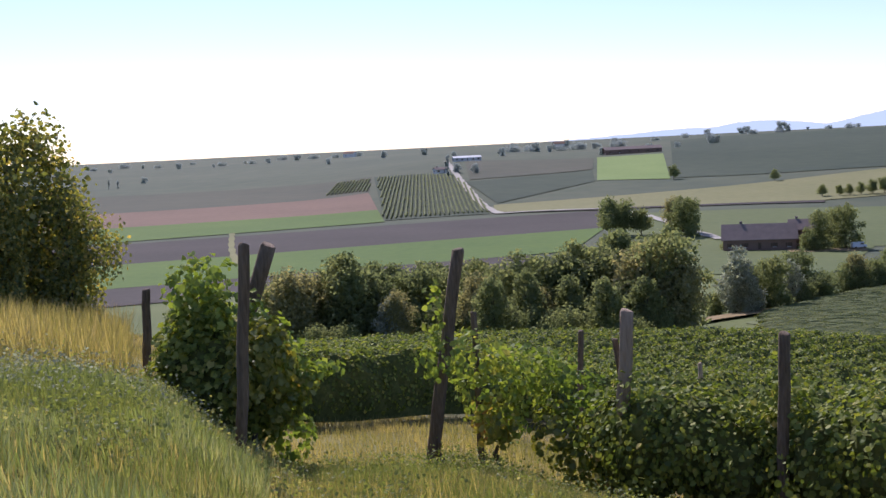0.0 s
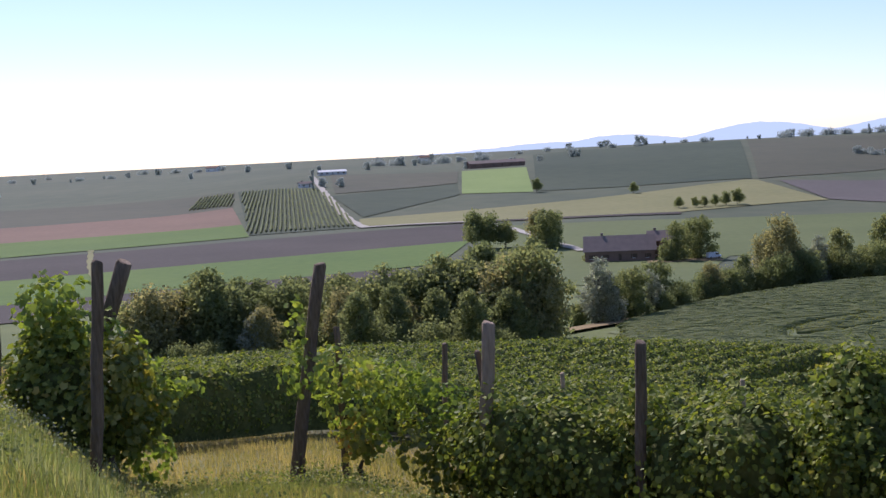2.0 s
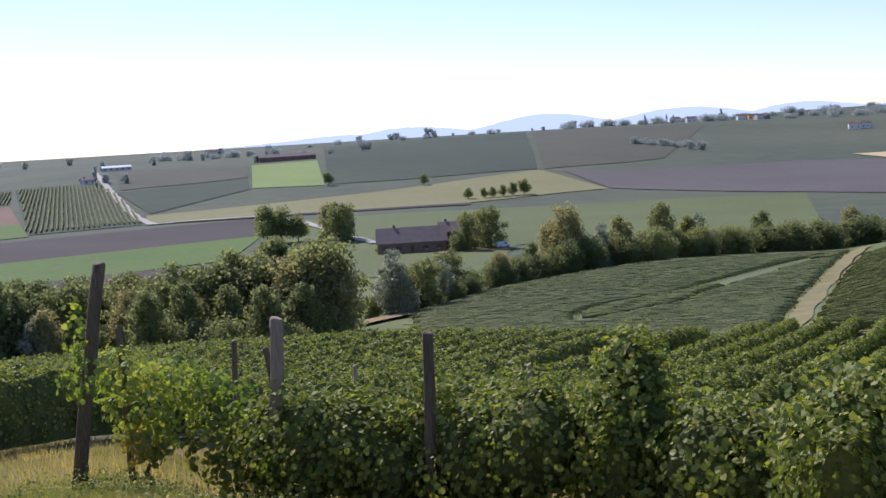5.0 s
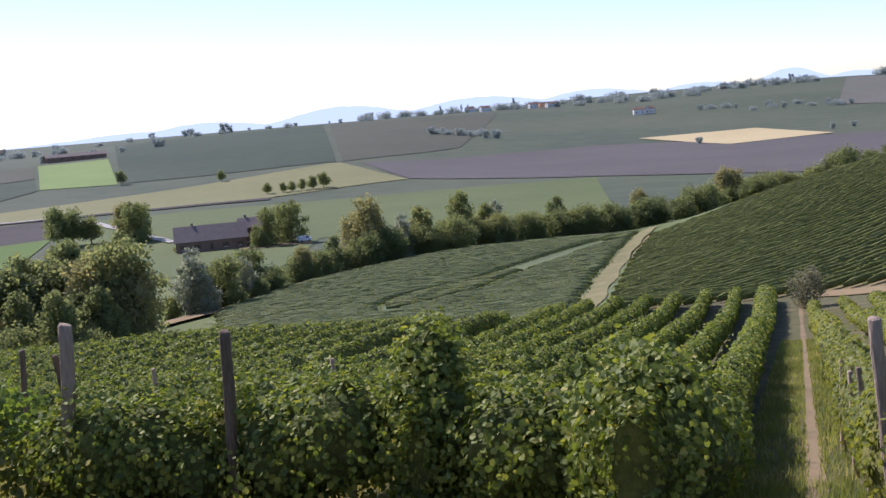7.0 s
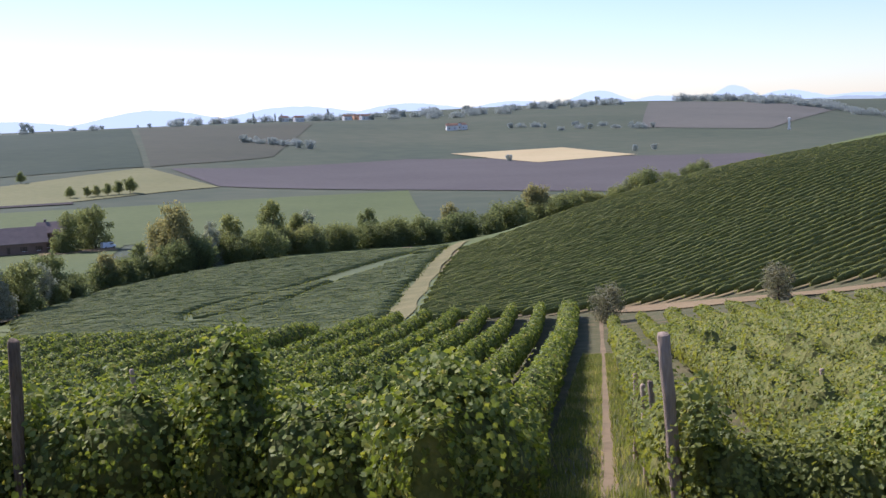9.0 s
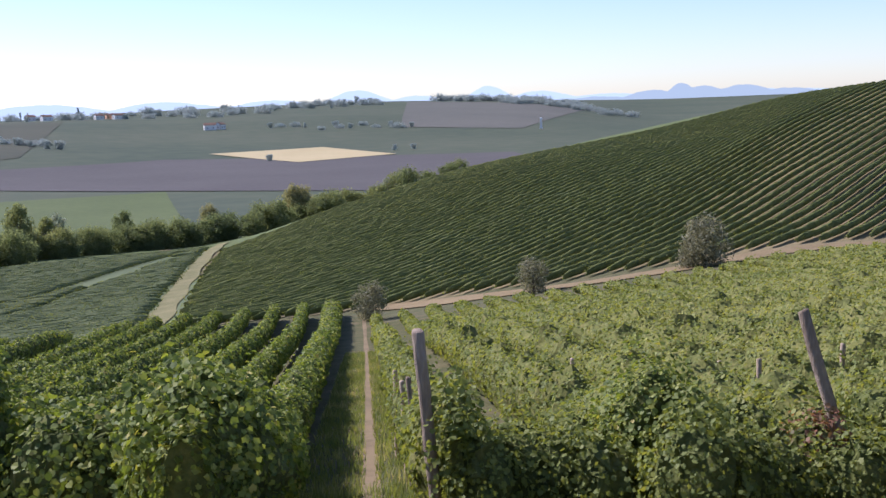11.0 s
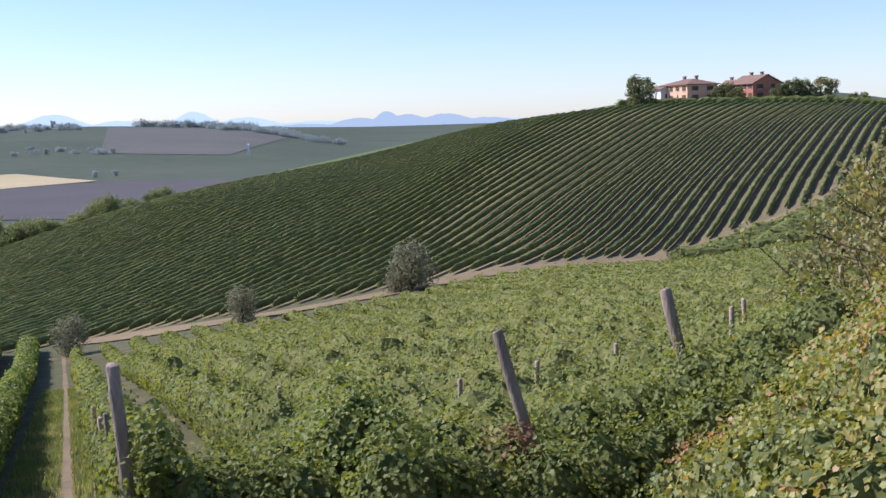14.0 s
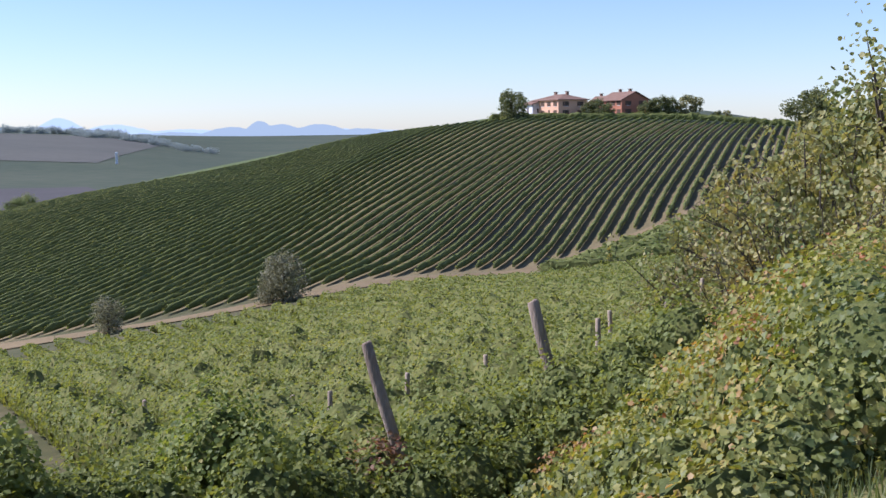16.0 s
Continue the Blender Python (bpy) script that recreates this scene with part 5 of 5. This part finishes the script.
clump("vine_clump", "leafy vine wall along the row ends", [(68.0, 16.4, 1.1, .8, .9), (71.0, 16.6, 1.1, .85, .9), (74.0, 16.6, 1.15, .85, .95), (77.0, 16.8, 1.1, .9, .95), (79.5, 17.0, 1.2, .9, 1.0), (61.8, 15.4, 1.0, .8, .9), (54.0, 14.6, .9, .7, .75), (51.2, 14.2, .85, .7, .75), (48.6, 14.0, .8, .6, .7)], WEEDY_LIT, 0.058, 440)
clump("vine_clump", "sprawling yellowing vine near the brow", [(80.5, 11.4, .3, .8, .45), (84.6, 10.2, .5, .8, .6), (88.5, 9.8, .7, .9, .8), (83.0, 13, .55, .9, .7), (78.5, 13.4, .25, .9, .45), (84.5, 8.4, .05, .7, .4), (76.0, 12.6, .1, .7, .35), (90, 8.5, .5, .9, .7)], VINE_GOLD, 0.048, 620)
clump("vine_clump", "rambling green vine at the edge of the brow", [(82.6, 11.2, .45, .8, .6), (86.6, 10.6, .6, .9, .75), (87.0, 12.9, .8, 1.1, .9), (81.5, 9.2, 0, .6, .35), (87.5, 8.2, .3, .8, .5), (79.0, 12.2, .2, .7, .4), (81.0, 14.5, .5, 1.0, .7), (85, 15.5, .8, 1.2, .9), (88.5, 16, 1.0, 1.3, 1.0)], VINE_AUTUMN, 0.048, 640)

clump("vine_clump", "orange and rust vine leaves hanging on the bank", [(83.6, 10.4, .75, .4, .4), (84.8, 10.2, .6, .45, .45), (86, 10.0, .8, .4, .4), (82.0, 10.8, .35, .3, .3), (74.5, 14.6, .5, .5, .35), (76.3, 14.2, .45, .45, .35)], VINE_ORANGE, 0.046, 420, False)
clump("vine_clump", "low trailing vine over the bare bank", [(77, 8.9, .05, .55, .32), (79.6, 8.4, .08, .6, .35), (82.2, 8.0, .1, .6, .38), (74.6, 9.6, .05, .5, .28), (85.4, 7.6, .15, .6, .4), (80.8, 7.2, 0, .5, .3), (84.0, 7.0, .05, .5, .32)], VINE_GOLD, 0.046, 640)

# ---- grass ----


def grass(name, label, places, heights, material, width=0.012):
    """Bent blades standing at plan places; each is a narrow strip of two faces."""
    n = len(places)
    g = np.random.default_rng(n)
    base = np.concatenate([places, land(places[:, 0], places[:, 1])[:, None] - 0.01], 1)
    a = g.uniform(0, 6.28, n)
    side = np.stack([np.cos(a), np.sin(a), 0 * a], 1) * (width * g.uniform(0.6, 1.6, n))[:, None]
    bend = np.stack([np.cos(a + 1.3), np.sin(a + 1.3), 0 * a], 1) * (heights * g.uniform(0.1, 0.65, n))[:, None]
    up = np.array((0, 0, 1.0)) * heights[:, None]
    v = np.stack([base - side, base + side, base + up + bend + side * 0.12, base + up + bend - side * 0.12], 1).reshape(-1, 3)
    f = np.arange(4 * n).reshape(-1, 4)
    return tagged(new(name, grid_mesh(name, v, f, material)), label, "grass", kind="stuff")


def strewn(n, b0, b1, r0, r1, seed):
    g = np.random.default_rng(seed)
    b, r = np.radians(g.uniform(b0, b1, n)), np.sqrt(g.uniform(r0 * r0, r1 * r1, n))
    return np.stack([r * np.sin(b), r * np.cos(b)], 1)


_p = strewn(85000, -34, 24, 5, 24, 61)
_t = np.clip(0.5 + 0.5 * np.sin(_p[:, 0] * 0.9 + 1) * np.cos(_p[:, 1] * 0.7), 0, 1)
grass("dry_grass", "dry straw coloured grass on the slope", _p, (0.07 + 0.11 * _t) * rng.uniform(0.5, 1.5, len(_p)), BLADE, 0.005)
_p = strewn(95000, -34, 8, 4.5, 13.5, 62)
grass("green_grass", "fresh green grass near the brow", _p, 0.1 * rng.uniform(0.4, 1.7, len(_p)) * (0.6 + 0.6 * np.clip(np.sin(_p[:, 0] * 1.7) * np.cos(_p[:, 1] * 1.3 + 1) + 0.4, 0, 1)), BLADE_GREEN, 0.0038)
_p = strewn(26000, -30, -9.5, 5.5, 11.5, 67)
grass("green_grass", "long silvery green grass tufts on the slope", _p, rng.uniform(0.06, 0.22, len(_p)) * (0.45 + 0.75 * np.clip(np.sin(_p[:, 0] * 2.3 + 2) * np.cos(_p[:, 1] * 1.9) + 0.45, 0, 1)), BLADE_LONG, 0.006)
_p = strewn(12000, -30, -15.5, 12, 24, 63)
grass("tall_grass", "tall dry grass below the brow trees", _p, rng.uniform(0.25, 0.65, len(_p)), BLADE, 0.007)
_p = strewn(26000, 30, 95, 10.5, 19, 64)
grass("weeds", "weeds between the vine rows", _p, rng.uniform(0.08, 0.28, len(_p)), BLADE_GREEN, 0.01)

# ---- ranges on the horizon, haze put into their glowing colour ----


def skyline(name, label, reach, bumps, b0, b1, low, material, seed):
    """A far range: hills given as (bearing, half width, rise above the low line in degrees)."""
    b = np.arange(b0, b1, 0.12)
    e = np.full(len(b), low)
    for c, w, hgt in bumps:
        e = np.maximum(e, low + hgt * np.exp(-((b - c) / w) ** 2))
    e = e + 0.02 * wave(b, seed, 0.5) + 0.012 * wave(b, seed + 1, 0.15)
    x, y = reach * np.sin(np.radians(b)), reach * np.cos(np.radians(b))
    top = EYE + reach * np.tan(np.radians(e))
    v, n = np.stack([np.stack([x, y, np.full(len(b), -60.0)], 1), np.stack([x, y, top], 1), np.stack([x * 1.02, y * 1.02, top - 30], 1)], 1).reshape(-1, 3), len(b)
    i = np.arange(n - 1)
    f = np.concatenate([np.stack([i * 3 + k, i * 3 + 3 + k, i * 3 + 4 + k, i * 3 + 1 + k], 1) for k in (0, 1)])
    return tagged(new(name, grid_mesh(name, v, f, material, True)), label, "mountains", kind="structure")


skyline("backdrop", "glowing mountain range on the horizon, haze in its pale blue", 4700, [(12, 4, .3), (15, 3, .5), (21.5, 3.2, .76), (28, 3.5, .68), (33.5, 3, .6), (38.5, 2.5, .5), (42.6, 1.7, .82), (45.5, 2, .45), (48.9, 1.15, .78), (51.3, 1.6, .46), (54.5, 2.5, .2), (60, 4, .2)], 5, 76, -0.12, RANGE_FAR, 5)
skyline("backdrop", "glowing wooded hills before the mountains, haze in their grey blue", 4300, [(41.5, 2.5, .28), (45, 1.6, .42), (47, 1.2, .3), (54, 2.0, .28), (56.6, 1.4, .5), (58.0, .8, .76), (59.0, 1.3, .6), (60.8, 1.7, .57), (62.8, 1.8, .36)], 36, 76, -0.32, RANGE_NEAR, 9)

# fallen leaves on the bare ground below the row ends
_p = strewn(2600, 60, 92, 8, 14.5, 71)
_c = np.concatenate([_p, (land(_p[:, 0], _p[:, 1]) + 0.03)[:, None]], 1)
tagged(new("leaf_litter", leaf_mesh("leaf_litter", _c, rng.uniform(0.03, 0.05, len(_c)), VINE_RUST, 1.5)), "fallen rust brown leaves on bare ground", "leaves", kind="stuff")
_s = rng.uniform(8, 70, 16000)
_q = np.concatenate([rng.uniform(-0.95, 0.2, 10000), rng.uniform(0.4, 0.95, 6000)])
_p = _s[:, None] * ALONG + _q[:, None] * ACROSS
grass("alley_grass", "short grass along the vine alley", _p, rng.uniform(0.05, 0.22, len(_p)), BLADE_GREEN, 0.014)

_p = strewn(14000, 64, 95, 6.5, 12, 66)
grass("weeds", "thin grass on the bank below the brow", _p, rng.uniform(0.05, 0.2, len(_p)), BLADE_GREEN, 0.005)

# broad-leaved weeds and pale seed heads in the near grass
for _n, (_b0, _b1, _r0, _r1, _m) in enumerate(((-26, -13, 7, 13, BLADE_GREEN), (-13, 10, 8, 14, BLADE_GREEN), (-24, -12, 9, 15, SILVER), (-4, 12, 11, 15, VINE))):
    _p = strewn(90, _b0, _b1, _r0, _r1, 80 + _n)
    _c = np.repeat(_p, 60, 0) + rng.normal(size=(5400, 2)) * 0.14
    _h = np.abs(rng.normal(size=5400)) * 0.11 + 0.03
    _c = np.concatenate([_c, (land(_c[:, 0], _c[:, 1]) + _h)[:, None]], 1)
    tagged(new("weeds", leaf_mesh("weeds", _c, rng.uniform(0.014, 0.032, 5400), _m, 0.6)), "small leafy weeds among the grass", "weeds", kind="stuff")
